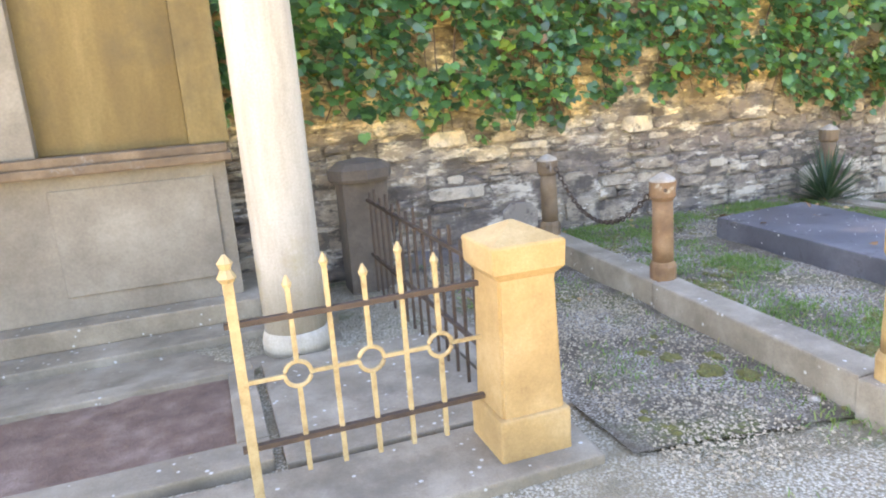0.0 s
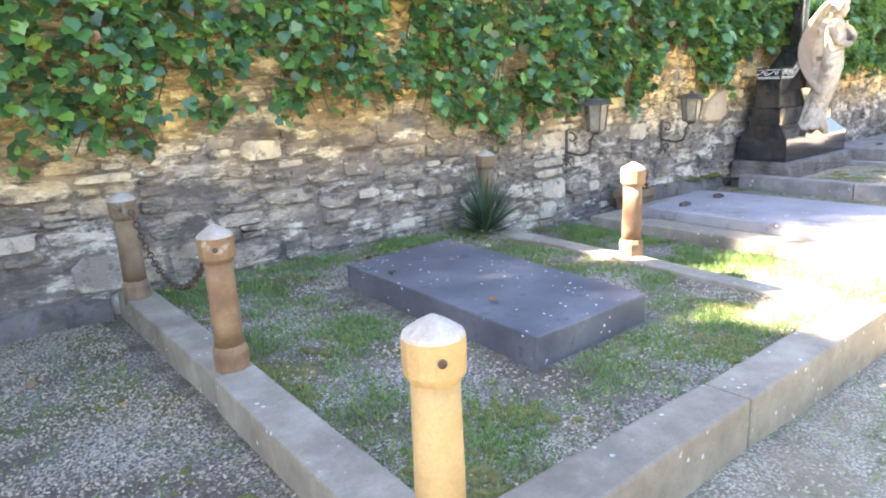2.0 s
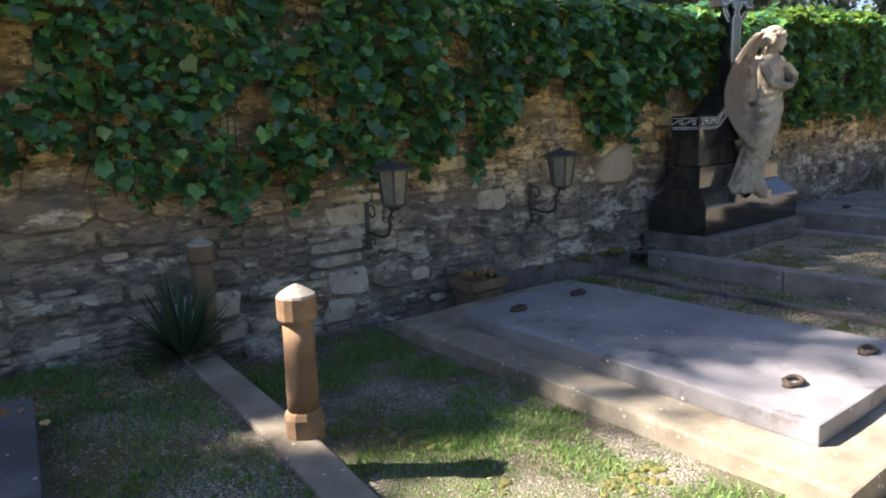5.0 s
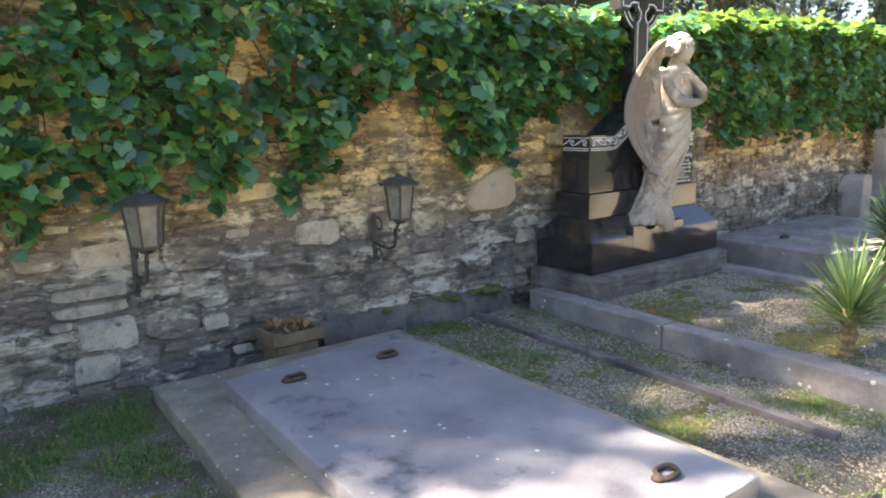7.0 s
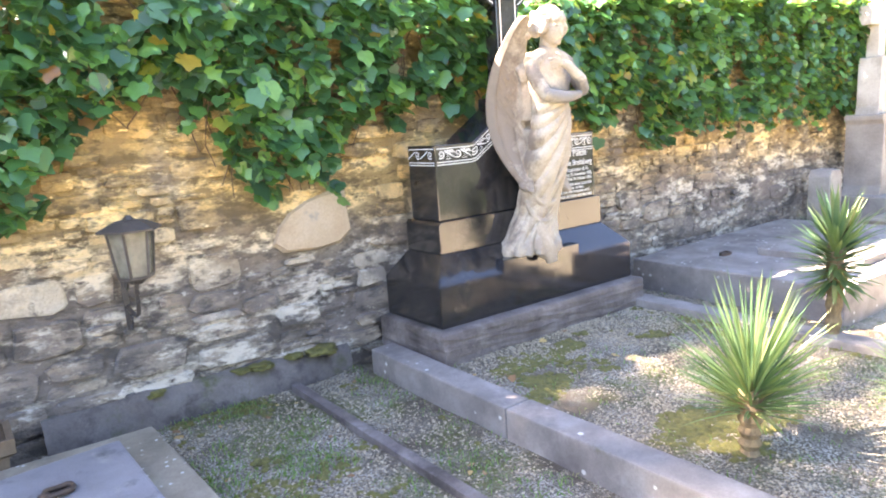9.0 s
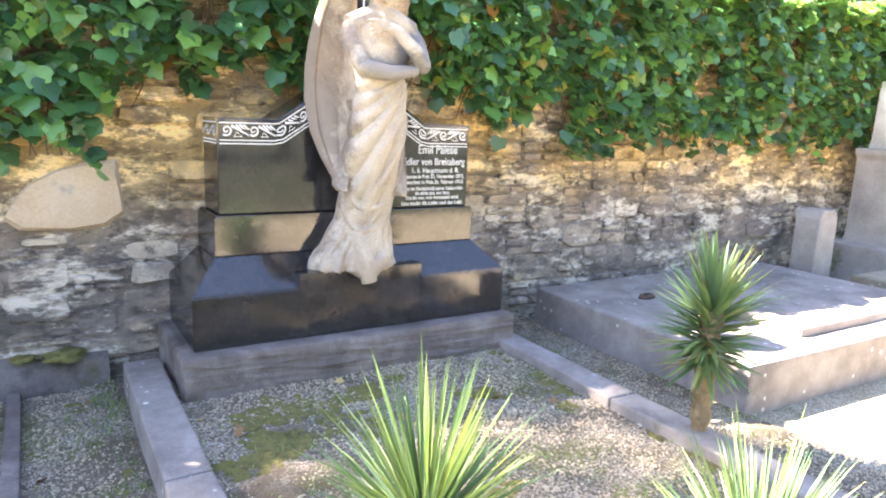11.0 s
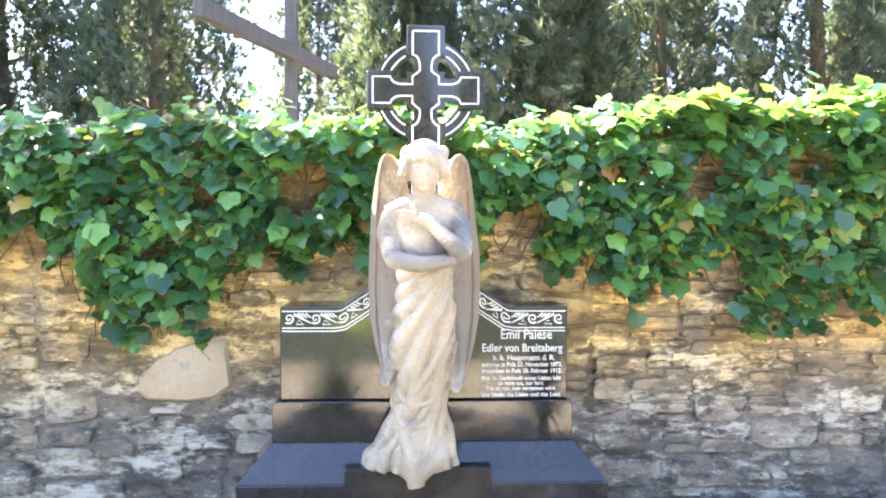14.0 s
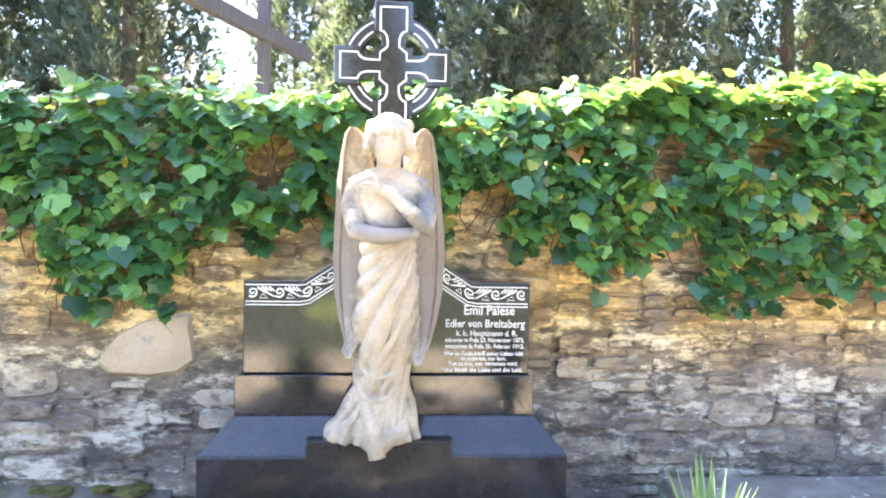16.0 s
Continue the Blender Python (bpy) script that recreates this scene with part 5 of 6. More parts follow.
# ---- wall lanterns ----
def lantern(x, z, label, turn=0.0):
    """Origin where the bracket meets the wall; the lamp stands out towards the path."""
    t = thing("wall_lantern", label, "wall lamp", (x, WALL_Y - 0.01, z), "lanterns on the wall", turn=turn)
    part("back_plate", box(-0.016, 0.016, -0.012, 0.0, 0.0, 0.34, 0.004), BLACK_IRON, t)
    arm = [(0, -0.012, 0.13), (0, -0.1, 0.115), (0, -0.2, 0.115), (0, -0.265, 0.14), (0, -0.285, 0.2), (0, -0.29, 0.26), (0, -0.335, 0.32)]
    part("arm", tube(arm, 0.011, 8), BLACK_IRON, t, smooth=True)
    for c, r, a0, a1 in (((0.27), 0.05, 1.0, 6.0), ((0.06), 0.045, -1.5, 3.8)):
        part("scroll", tube([(0, -0.065 + r * (1 - 0.09 * (a - a0)) * math.cos(a), c + r * (1 - 0.09 * (a - a0)) * math.sin(a)) for a in np.linspace(a0, a1, 16)], 0.007, 6), BLACK_IRON, t, smooth=True)
    part("scroll", tube([(0, -0.3 + 0.04 * math.cos(a), 0.235 + 0.03 * math.sin(a)) for a in np.linspace(-2, 2.6, 12)], 0.007, 6), BLACK_IRON, t, smooth=True)
    cy, b = -0.34, 0.335
    part("lamp_base", turned([(0.03, b - 0.03), (0.05, b - 0.01), (0.085, b), (0.085, b + 0.014)], 6, at=(0, cy, 0)), BLACK_IRON, t)
    for i in range(6):
        a = math.pi / 3 * i
        p, q = (0.08 * math.cos(a), cy + 0.08 * math.sin(a), b + 0.012), (0.107 * math.cos(a), cy + 0.107 * math.sin(a), b + 0.235)
        part("frame_bar", tube([p, q], 0.0075, 5), BLACK_IRON, t)
        a2 = math.pi / 3 * (i + 1)
        bm = bmesh.new()
        k = 0.985
        quad = [(0.078 * math.cos(a), cy + 0.078 * math.sin(a), b + 0.014), (0.078 * math.cos(a2), cy + 0.078 * math.sin(a2), b + 0.014), (0.104 * math.cos(a2), cy + 0.104 * math.sin(a2), b + 0.233), (0.104 * math.cos(a), cy + 0.104 * math.sin(a), b + 0.233)]
        outer = [bm.verts.new(v) for v in quad]
        inner = [bm.verts.new((v[0] * 0.96, cy + (v[1] - cy) * 0.96, v[2])) for v in quad]
        bm.faces.new(outer), bm.faces.new(inner[::-1])
        for e in range(4):
            bm.faces.new((outer[e], inner[e], inner[(e + 1) % 4], outer[(e + 1) % 4]))
        bmesh.ops.recalc_face_normals(bm, faces=bm.faces)
        part("pane", bm, GLASS, t, "clouded glass pane")
    part("roof", turned([(0.11, b + 0.228), (0.15, b + 0.232), (0.15, b + 0.242), (0.075, b + 0.278), (0.03, b + 0.286), (0.012, b + 0.305)], 6, at=(0, cy, 0)), BLACK_IRON, t, "six-sided black lamp roof")


lantern(7.62, 0.46, "black iron wall lantern with clouded glass on a scroll bracket")
lantern(9.23, 0.45, "black iron wall lantern with clouded glass on a scroll bracket")


# ---- pot, stones, litter ----
def trough():
    t = thing("stone_planter", "small square stone planter with a wilted plant against the wall", "planter", (8.45, 4.24, -0.13))
    bm = bmesh.new()
    rings = []
    for h, d, z in ((0.12, 0.11, 0), (0.14, 0.12, 0.2), (0.17, 0.14, 0.215), (0.17, 0.14, 0.285), (0.14, 0.115, 0.285), (0.135, 0.11, 0.25)):
        rings.append([bm.verts.new((x * h, y * d, z)) for x, y in ((-1, -1), (1, -1), (1, 1), (-1, 1))])
    for a, b in zip(rings, rings[1:]):
        for i in range(4):
            bm.faces.new((a[i], a[(i + 1) % 4], b[(i + 1) % 4], b[i]))
    bm.faces.new(rings[0][::-1]), bm.faces.new(rings[-1])
    part("pot", bm, BROWN_STONE, t)
    leaf = [(0, 0, 0), (0.3, 0.5, 0.06), (0, 1, 0), (-0.3, 0.5, 0.06)]
    n = 46
    p = np.stack([RNG.uniform(-0.11, 0.11, n), RNG.uniform(-0.12, 0.09, n), RNG.uniform(0.24, 0.33, n)], -1)
    me = scattered("foliage", leaf, [(0, 1, 2), (0, 2, 3)], p, turn_matrices(RNG.uniform(-0.5, 1.2, n), RNG.uniform(-0.6, 0.6, n), RNG.uniform(0, 6.3, n)), RNG.uniform(0.04, 0.08, n), DEAD_LEAF)
    ob = new("foliage", me)
    ob.parent = t


trough()


def lump(name, x, y, z, r, material, label, category, squash=0.6, group=""):
    bm = bmesh.new()
    bmesh.ops.create_icosphere(bm, subdivisions=4, radius=r)
    for v in bm.verts:
        k = 1 + 0.5 * noise.noise(v.co * (1.4 / r) + Vector((x * 5, y * 5, 0))) + 0.22 * noise.noise(v.co * (5 / r) + Vector((x * 9, 0, 0)))
        v.co = Vector((v.co.x * k, v.co.y * k, max(v.co.z, -0.4 * r) * k * squash))
    ob = part(name, bm, material, None, "", True)
    ob.matrix_world = pose(x, y, z)
    return tagged(ob, label, category, group)


for x, y, r in ((3.17, 2.0, 0.06), (3.3, 2.12, 0.05), (3.12, 2.2, 0.05), (3.27, 1.88, 0.06), (3.05, 2.3, 0.04)):
    lump("moss_clump", x, y, 0.01, r, MOSS, "dark yellowish moss clump on gravel", "moss", 0.5, "moss clumps")
for x, y, r in ((9.9, 4.4, 0.07), (9.78, 4.41, 0.05), (10.3, 4.39, 0.09), (10.12, 4.42, 0.06), (9.3, 4.41, 0.05)):
    lump("moss_clump", x, y, 0.07, r, MOSS, "green moss clump at the foot of the wall", "moss", 0.3, "moss clumps")
for x, y, r in ((2.73, 3.86, 0.05), (2.8, 3.95, 0.035), (3.34, 1.62, 0.03), (9.62, 4.0, 0.03), (9.3, 4.1, 0.035), (6.75, 4.34, 0.16), (2.62, 4.2, 0.06)):
    lump("loose_stone", x, y, float(ground_z(x)) + 0.01, r, WALL_STONE, "loose pale stone lying by the wall", "stone", 0.75, "loose stones")


# ---- plants with long blades ----
def blade_plant(name, label, x, y, z, trunk, length, count, material, low=-0.35, width=0.016, seed=1):
    rng = np.random.default_rng(seed)
    t = thing(name, label, "plant", (x, y, z))
    if trunk > 0.02:
        prof = []
        for i in range(13):
            u = i / 12
            prof.append((0.032 + 0.012 * (i % 2) + 0.012 * u, -0.03 + (trunk + 0.03) * u))
        part("trunk", turned(prof, 12), YUCCA_TRUNK, t, "shaggy dry trunk")
    shapes = []
    for bend in (0.04, 0.12, 0.22):
        verts, faces = [], []
        for k, w in ((0, 0.7), (0.35, 1.0), (0.7, 0.75)):
            verts += [(0.5 * w, k, -bend * k * k), (0, k, -bend * k * k - 0.012 * w), (-0.5 * w, k, -bend * k * k)]
        verts.append((0, 1, -bend))
        for a in (0, 3):
            faces += [(a, a + 1, a + 4, a + 3), (a + 1, a + 2, a + 5, a + 4)]
        faces += [(6, 7, 9), (7, 8, 9)]
        shapes.append(link_mesh("leaf", verts, faces, material))
    for i in range(count):
        u = i / count
        az = math.degrees(i * 2.39996) + rng.uniform(-12, 12)
        rise = math.degrees(math.asin(max(-0.99, min(0.99, low + (0.99 - low) * u ** 0.7)))) + rng.normal(0, 5)
        ln = length * rng.uniform(0.8, 1.08) * (0.62 + 0.38 * u)
        ob = new("leaf", shapes[int(rng.integers(0, 3))] if rise < 60 else shapes[0])
        ob.parent = t
        ob.matrix_local = pose(0, 0, trunk * (0.62 + 0.38 * u), rise, 0, az) @ Matrix.Diagonal((width, ln, ln, 1))
    return t


blade_plant("yucca", "young yucca with stiff grey-green blades in the gravel bed", 11.02, 1.97, 0.0, 0.28, 0.5, 260, YUCCA, 0.25, 0.012, 3)
blade_plant("yucca", "tall yucca with a shaggy trunk beside the stone kerb", 12.62, 2.34, -0.01, 0.6, 0.36, 240, YUCCA, -0.6, 0.026, 4)
blade_plant("yucca", "sunlit young yucca with pale stiff blades", 11.74, 1.5, 0.0, 0.16, 0.48, 230, YUCCA, 0.25, 0.012, 5)
blade_plant("palm_plant", "dark palm-like plant with arching blades before the wall", 6.2, 4.08, 0.0, 0.14, 0.5, 150, CYCAD, 0.15, 0.018, 6)


# ---- things further along the wall ----
def far_grave():
    t = thing("memorial_cross", "pale stone cross on a tall stepped pedestal further along the wall", "gravestone", (17.5, 4.05, -0.13))
    part("base", box(-0.42, 0.42, -0.36, 0.34, -0.05, 0.4, 0.02), RENDER_COAT, t)
    part("pedestal", prism([(-0.26, 0.39), (0.26, 0.39), (0.215, 0.5), (0.205, 1.22), (0.25, 1.27), (0.25, 1.33), (-0.25, 1.33), (-0.25, 1.27), (-0.205, 1.22), (-0.215, 0.5)], -0.21, 0.21, None, 0.01), RENDER_COAT, t, "dark stone pedestal")
    part("shaft", prism([(-0.19, 1.325), (0.19, 1.325), (0.15, 1.42), (0.13, 1.98), (-0.13, 1.98), (-0.15, 1.42)], -0.13, 0.13, None, 0.01), MARBLE, t)
    part("cross", prism([(-0.09, 1.975), (0.09, 1.975), (0.085, 2.34), (0.32, 2.33), (0.32, 2.54), (0.085, 2.53), (0.095, 2.85), (-0.095, 2.85), (-0.085, 2.53), (-0.32, 2.54), (-0.32, 2.33), (-0.085, 2.34)], -0.07, 0.07, None, 0.01), MARBLE, t, "pale stone cross")
    t = thing("grave_pillar", "low dark stone grave pillar beside the wall", "gravestone", (16.45, 4.1, -0.13))
    part("stone", prism([(-0.15, 0), (0.15, 0), (0.14, 0.7), (0.09, 0.77), (-0.09, 0.77), (-0.14, 0.7)], -0.12, 0.12, None, 0.01), RENDER_COAT, t)
    t = thing("grave_pillar", "tall stone grave pillar at the far end of the wall", "gravestone", (20.35, 4.0, -0.13))
    part("stone", box(-0.25, 0.25, -0.2, 0.2, 0, 1.75, 0.02), RENDER_COAT, t)
    part("cap", box(-0.3, 0.3, -0.25, 0.25, 1.749, 1.86, 0.02), RENDER_COAT, t)
    t = thing("grave_slab", "low broad tomb slab further along the wall", "grave slab")
    part("slab", quad_slab(((16.3, 2.3), (18.6, 2.3), (18.6, 3.65), (16.3, 3.65)), -0.2, 0.12, 0.015), CONCRETE, t)


far_grave()


def timber_cross():
    t = thing("timber_cross", "tall dark timber cross behind the wall", "cross", (10.5, 7.0, -0.1))
    part("post", box(-0.058, 0.058, -0.05, 0.05, -0.1, 5.6, 0.01), OLD_WOOD, t)
    ob = part("beam", box(-1.3, 0.9, -0.045, 0.045, -0.07, 0.07, 0.01), OLD_WOOD, t)
    ob.matrix_local = pose(0, -0.1, 3.42, 0, 0, 70)


timber_cross()


# ---- cypress trees ----
def cypress(seed, height, radius):
    rng = np.random.default_rng(seed)
    t = thing("cypress_tree", "tall dense dark cypress beyond the graves, some added unseen for shade", "tree", (0, 0, 0), "cypresses round the graveyard")
    trunk = [(0.02 * math.sin(z * 1.7), 0.03 * math.sin(z * 1.1 + 1), z) for z in np.linspace(-0.3, height * 0.93, 14)]
    part("trunk", tube(trunk, lambda u: 0.16 * (1 - u) + 0.02, 10), BARK, t, smooth=True)
    bm = bmesh.new()
    for i in range(34):
        z0 = rng.uniform(0.8, height * 0.85)
        a = rng.uniform(0, 6.28)
        r = radius * 0.8 * (1 - z0 / height) ** 0.5
        d = Vector((math.cos(a), math.sin(a), 0))
        tube([Vector((0, 0, z0)), d * r * 0.5 + Vector((0, 0, z0 + 0.3 * r)), d * r + Vector((0, 0, z0 + 0.9 * r))], lambda u: 0.03 * (1 - u) + 0.006, 5, bm)
    part("limbs", bm, BARK, t)["kind"] = "stuff"
    n = 17000
    h = rng.uniform(0.04, 1.0, n) ** 0.9
    az = rng.uniform(0, 6.283, n)
    shape = radius * np.minimum(1, (h * 5) ** 0.6) * (1 - h) ** 0.45
    rr = shape * (0.35 + 0.65 * rng.uniform(0, 1, n) ** 0.45) * (1 + 0.28 * np.sin(5 * az + 9 * h) + 0.2 * np.sin(11 * az - 23 * h))
    clump = np.sin(az * 4 + h * 31) * np.sin(az * 7 - h * 47)
    keep = clump > -0.62
    h, az, rr = h[keep], az[keep], rr[keep]
    n = len(h)
    p = np.stack([rr * np.cos(az), rr * np.sin(az), 0.4 + h * (height - 0.4)], -1)
    spray = [(-0.085, 0.03, 0), (0.085, -0.03, 0), (0.03, 0.02, 1), (0.38, 0.12, 0.72), (-0.36, -0.12, 0.8), (0.1, -0.38, 0.6)]
    m = turn_matrices(rng.normal(0, 0.55, n), rng.normal(0.5, 0.5, n), az)
    me = scattered("crown", spray, [(0, 1, 2), (0, 1, 3), (0, 1, 4), (0, 1, 5)], p, m, rng.uniform(0.1, 0.25, n), NEEDLES)
    ob = new("crown", me)
    ob.parent = t
    return t


def grove():
    kinds = [cypress(11, 9.7, 1.4), cypress(12, 7.5, 1.2), cypress(13, 8.4, 1.4), cypress(14, 9.2, 1.7), cypress(15, 14.6, 2.0)]
    # kinds 3 and 4 are added out of view only to shade the graves
    spots = [(7.9, 10.6, 0), (13.6, 10.0, 1), (5.6, 10.8, 2), (-3.4, 7.2, 3), (0.0, 9.2, 4), (-1.7, 10.6, 4), (3.8, 11.2, 1), (-3.7, 11.0, 4), (-5.6, 11.1, 4), (2.0, 9.7, 4), (-5.4, 8.6, 4), (-6.9, 8.4, 4), (-8.4, 8.8, 4), (11.5, 10.8, 1), (15.4, 10.9, 0), (17.4, 10.1, 0), (19.8, 10.6, 1), (22.2, 10.0, 0), (25.0, 11.0, 1),
             (6.4, 14.0, 1), (9.3, 17.5, 0), (12.4, 14.6, 0), (14.6, 14.0, 1), (16.6, 14.5, 0), (21.0, 14.5, 1), (28.0, 10.5, 0), (31.0, 9.0, 1), (34.0, 6.0, 0), (34.0, 2.0, 1),
             # this row too is added unseen, to keep the first grave shaded
             (-5.0, 7.0, 3), (-6.6, 7.4, 3), (-2.3, 7.15, 0), (-1.0, 7.2, 0),
             # added unseen behind the camera to darken what the granite reflects
             (3.0, -11.0, 0), (6.0, -11.8, 2), (8.6, -11.0, 1), (11.2, -12.2, 2), (13.8, -11.2, 0), (16.6, -11.8, 2), (20.0, -11.4, 1), (23.0, -8.5, 0), (25.0, -5.5, 2), (26.5, -2.5, 0), (28.0, 0.5, 2)]
    for i, (x, y, k) in enumerate(spots):
        m = pose(x, y, -0.1, 0, 0, i * 77)
        if i == k:
            kinds[k].matrix_world = m
        else:
            copy_thing(kinds[k], m)


grove()

# ---- ivy ----
BOTTOM = np.array([(-4, 1.1), (1.5, 1.2), (2.6, 1.1), (3.1, 0.98), (3.75, 0.98), (4.2, 1.12), (5.4, 1.15), (6.1, 1.0), (6.9, 0.72), (7.2, 1.0), (8.9, 1.03), (8.98, 1.5), (9.7, 1.55), (10.0, 1.1), (10.2, 1.1), (10.5, 1.1), (10.7, 1.48),
                   (11.15, 1.55), (12.3, 1.56), (12.8, 1.34), (13.4, 1.34), (13.62, 1.0), (13.95, 1.2), (15.4, 1.22), (17.5, 1.17), (24, 1.2)])
TOP = np.array([(-4, 2.3), (8, 2.25), (9.5, 2.24), (11.2, 2.27), (12.2, 2.27), (13, 2.3), (14, 2.34), (16, 2.4), (24, 2.45)])
HALF_LEAF = [(0.1, -0.07), (0.28, -0.13), (0.46, -0.06), (0.57, 0.1), (0.53, 0.27), (0.6, 0.46), (0.47, 0.58), (0.31, 0.66), (0.17, 0.85)]
LEAF = [(0, 0, 0)] + [(a, b, -0.22 * a * a - 0.12 * b * b) for a, b in HALF_LEAF] + [(0, 1.02, -0.15)] + [(-a, b, -0.22 * a * a - 0.12 * b * b) for a, b in HALF_LEAF[::-1]] + [(0, 0.25, -0.045), (0, 0.6, -0.075)]
LEAF_TRIS = [(20, i, i + 1) for i in range(6)] + [(21, i, i + 1) for i in range(6, 14)] + [(20, i, i + 1) for i in range(14, 19)] + [(20, 19, 0), (20, 6, 21), (20, 21, 14)]


def ivy_places(n, x0, x1, rng):
    x = rng.uniform(x0, x1, n)
    bottom, top = np.interp(x, BOTTOM[:, 0], BOTTOM[:, 1]), np.interp(x, TOP[:, 0], TOP[:, 1])
    bottom = bottom + 0.07 * np.sin(x * 13) + 0.05 * np.sin(x * 29 + 1)
    u = rng.uniform(0, 1, n) ** 0.8
    z = bottom + (top - bottom) * u + rng.normal(0, 0.02, n)
    bulge = 0.05 + 0.22 * np.sin(np.clip(u, 0, 1) * math.pi * 0.62) + 0.06 * np.sin(x * 4.1) * u + 0.05 * np.sin(x * 9.7 + z * 7)
    depth = bulge * rng.uniform(0.15, 1.0, n) ** 0.6
    y = WALL_Y - 0.02 - np.maximum(depth, 0.02)
    over = rng.uniform(0, 1, n) < 0.26
    y = np.where(over, WALL_Y - 0.25 + rng.uniform(0, 0.95, n), y)
    z = np.where(over, top + 0.05 * np.sin(x * 5) + rng.normal(0, 0.035, n) + 0.05 * np.sin(x * 17), z)
    gaps = np.sin(x * 3.3 + 1.2 * z) * np.sin(x * 7.1 - 4 * z) * np.sin(5 * z + x)
    keep = (gaps < 0.42) | over
    return x[keep], y[keep], z[keep], u[keep], over[keep]


def build_ivy():
    rng = np.random.default_rng(21)
    stems = bmesh.new()
    for i in range(120):
        x = rng.uniform(1.0, 16.0)
        b, tp = np.interp(x, BOTTOM[:, 0], BOTTOM[:, 1]), np.interp(x, TOP[:, 0], TOP[:, 1])
        pts = []
        for k in range(9):
            u = k / 8
            pts.append((x + 0.12 * math.sin(3 * u + i) + 0.03 * math.sin(11 * u + i), WALL_Y - 0.03 - 0.12 * u + 0.02 * math.sin(9 * u), tp + (b - 0.02 - tp) * (1 - u)))
        tube(pts, lambda u: 0.0035 + 0.004 * u, 5, stems)
    ivy = part("ivy_stems", stems, VINE)
    ivy.name = "ivy"
    tagged(ivy, "green ivy hanging thickly over the top of the stone wall", "ivy", kind="stuff")
    x, y, z, u, over = ivy_places(42000, -3.0, 20.0, rng)
    n = len(x)
    rx = np.where(over, rng.normal(-0.3, 0.3, n), rng.normal(-0.78, 0.4, n))
    m = turn_matrices(rx, rng.normal(0, 0.35, n), math.pi + rng.normal(0, 0.65, n))
    me = scattered("ivy_leaves", LEAF, LEAF_TRIS, np.stack([x, y, z], -1), m, (0.034 + 0.072 * rng.uniform(0, 1, n) ** 1.5) * np.interp(x, [5, 9], [0.8, 1.0]), IVY, True)
    ob = new("leaves", me)
    ob.parent = ivy
    ob["kind"] = "stuff"
    # higher growth on the sunny stretch beyond the monument
    n = 5200
    x = rng.uniform(12.7, 20.0, n)
    y = WALL_Y - 0.36 + rng.uniform(0, 0.8, n)
    z = np.interp(x, TOP[:, 0], TOP[:, 1]) + 0.02 + np.abs(rng.normal(0, 0.045, n)) * np.interp(x, [12.7, 13.6], [0.2, 1.0]) + 0.05 * np.sin(x * 6.3) - 0.25 * np.clip(WALL_Y - 0.2 - y, 0, 1)
    m = turn_matrices(rng.normal(0.1, 0.45, n), rng.normal(-0.15, 0.4, n), math.pi + rng.uniform(-1.6, 1.6, n))
    me = scattered("ivy_crest", LEAF, LEAF_TRIS, np.stack([x, y, z], -1), m, rng.uniform(0.05, 0.1, n), IVY, True)
    ob = new("crest_leaves", me)
    ob.parent = ivy
    ob["kind"] = "stuff"
    # single large leaves in front
    one = link_mesh("leaf", LEAF, LEAF_TRIS, IVY_PIECE, True)
    x, y, z, u, over = ivy_places(420, 9.3, 14.4, rng)
    for i in range(min(290, len(x))):
        ob = new("leaf", one)
        ob.parent = ivy
        k = rng.uniform(0.08, 0.13)
        tilt = rng.normal(-18, 12) if over[i] else rng.normal(-48, 14)
        ob.matrix_local = pose(x[i], y[i] - (0.0 if over[i] else 0.05), z[i], tilt, rng.normal(0, 16), 180 + rng.normal(0, 28)) @ Matrix.Diagonal((k, k, k, 1))
    # upright young shoots above the wall
    rng = np.random.default_rng(5)
    shoots = bmesh.new()
    leaves = []
    for sx, h in ((10.35, 0.22), (10.72, 0.35), (10.85, 0.42), (10.95, 0.3), (12.25, 0.18), (12.55, 0.2), (13.1, 0.3), (13.6, 0.18), (13.95, 0.3), (14.2, 0.22), (14.4, 0.2), (14.9, 0.25), (9.9, 0.12), (15.6, 0.35)):
        base = Vector((sx, WALL_Y + rng.uniform(-0.1, 0.15), np.interp(sx, TOP[:, 0], TOP[:, 1]) - 0.06))
        tip = base + Vector((rng.uniform(-0.12, 0.12), rng.uniform(-0.1, 0.1), h))
        tube([base, base.lerp(tip, 0.5) + Vector((0.02, 0, 0)), tip], 0.003, 5, shoots)
        for q in np.linspace(0.25, 1, max(4, int(h * 22))):
            leaves.append(base.lerp(tip, q) + Vector((rng.uniform(-0.05, 0.05), rng.uniform(-0.05, 0.05), 0)))
    part("shoots", shoots, VINE, ivy)
    n = len(leaves)
    me = scattered("shoot_leaves", LEAF, LEAF_TRIS, np.array(leaves), turn_matrices(rng.normal(-0.45, 0.3, n), rng.normal(0, 0.3, n), math.pi + rng.uniform(-1.5, 1.5, n)), rng.uniform(0.05, 0.09, n), IVY)
    ob = new("shoot_leaves", me)
    ob.parent = ivy
    ob["kind"] = "stuff"


build_ivy()


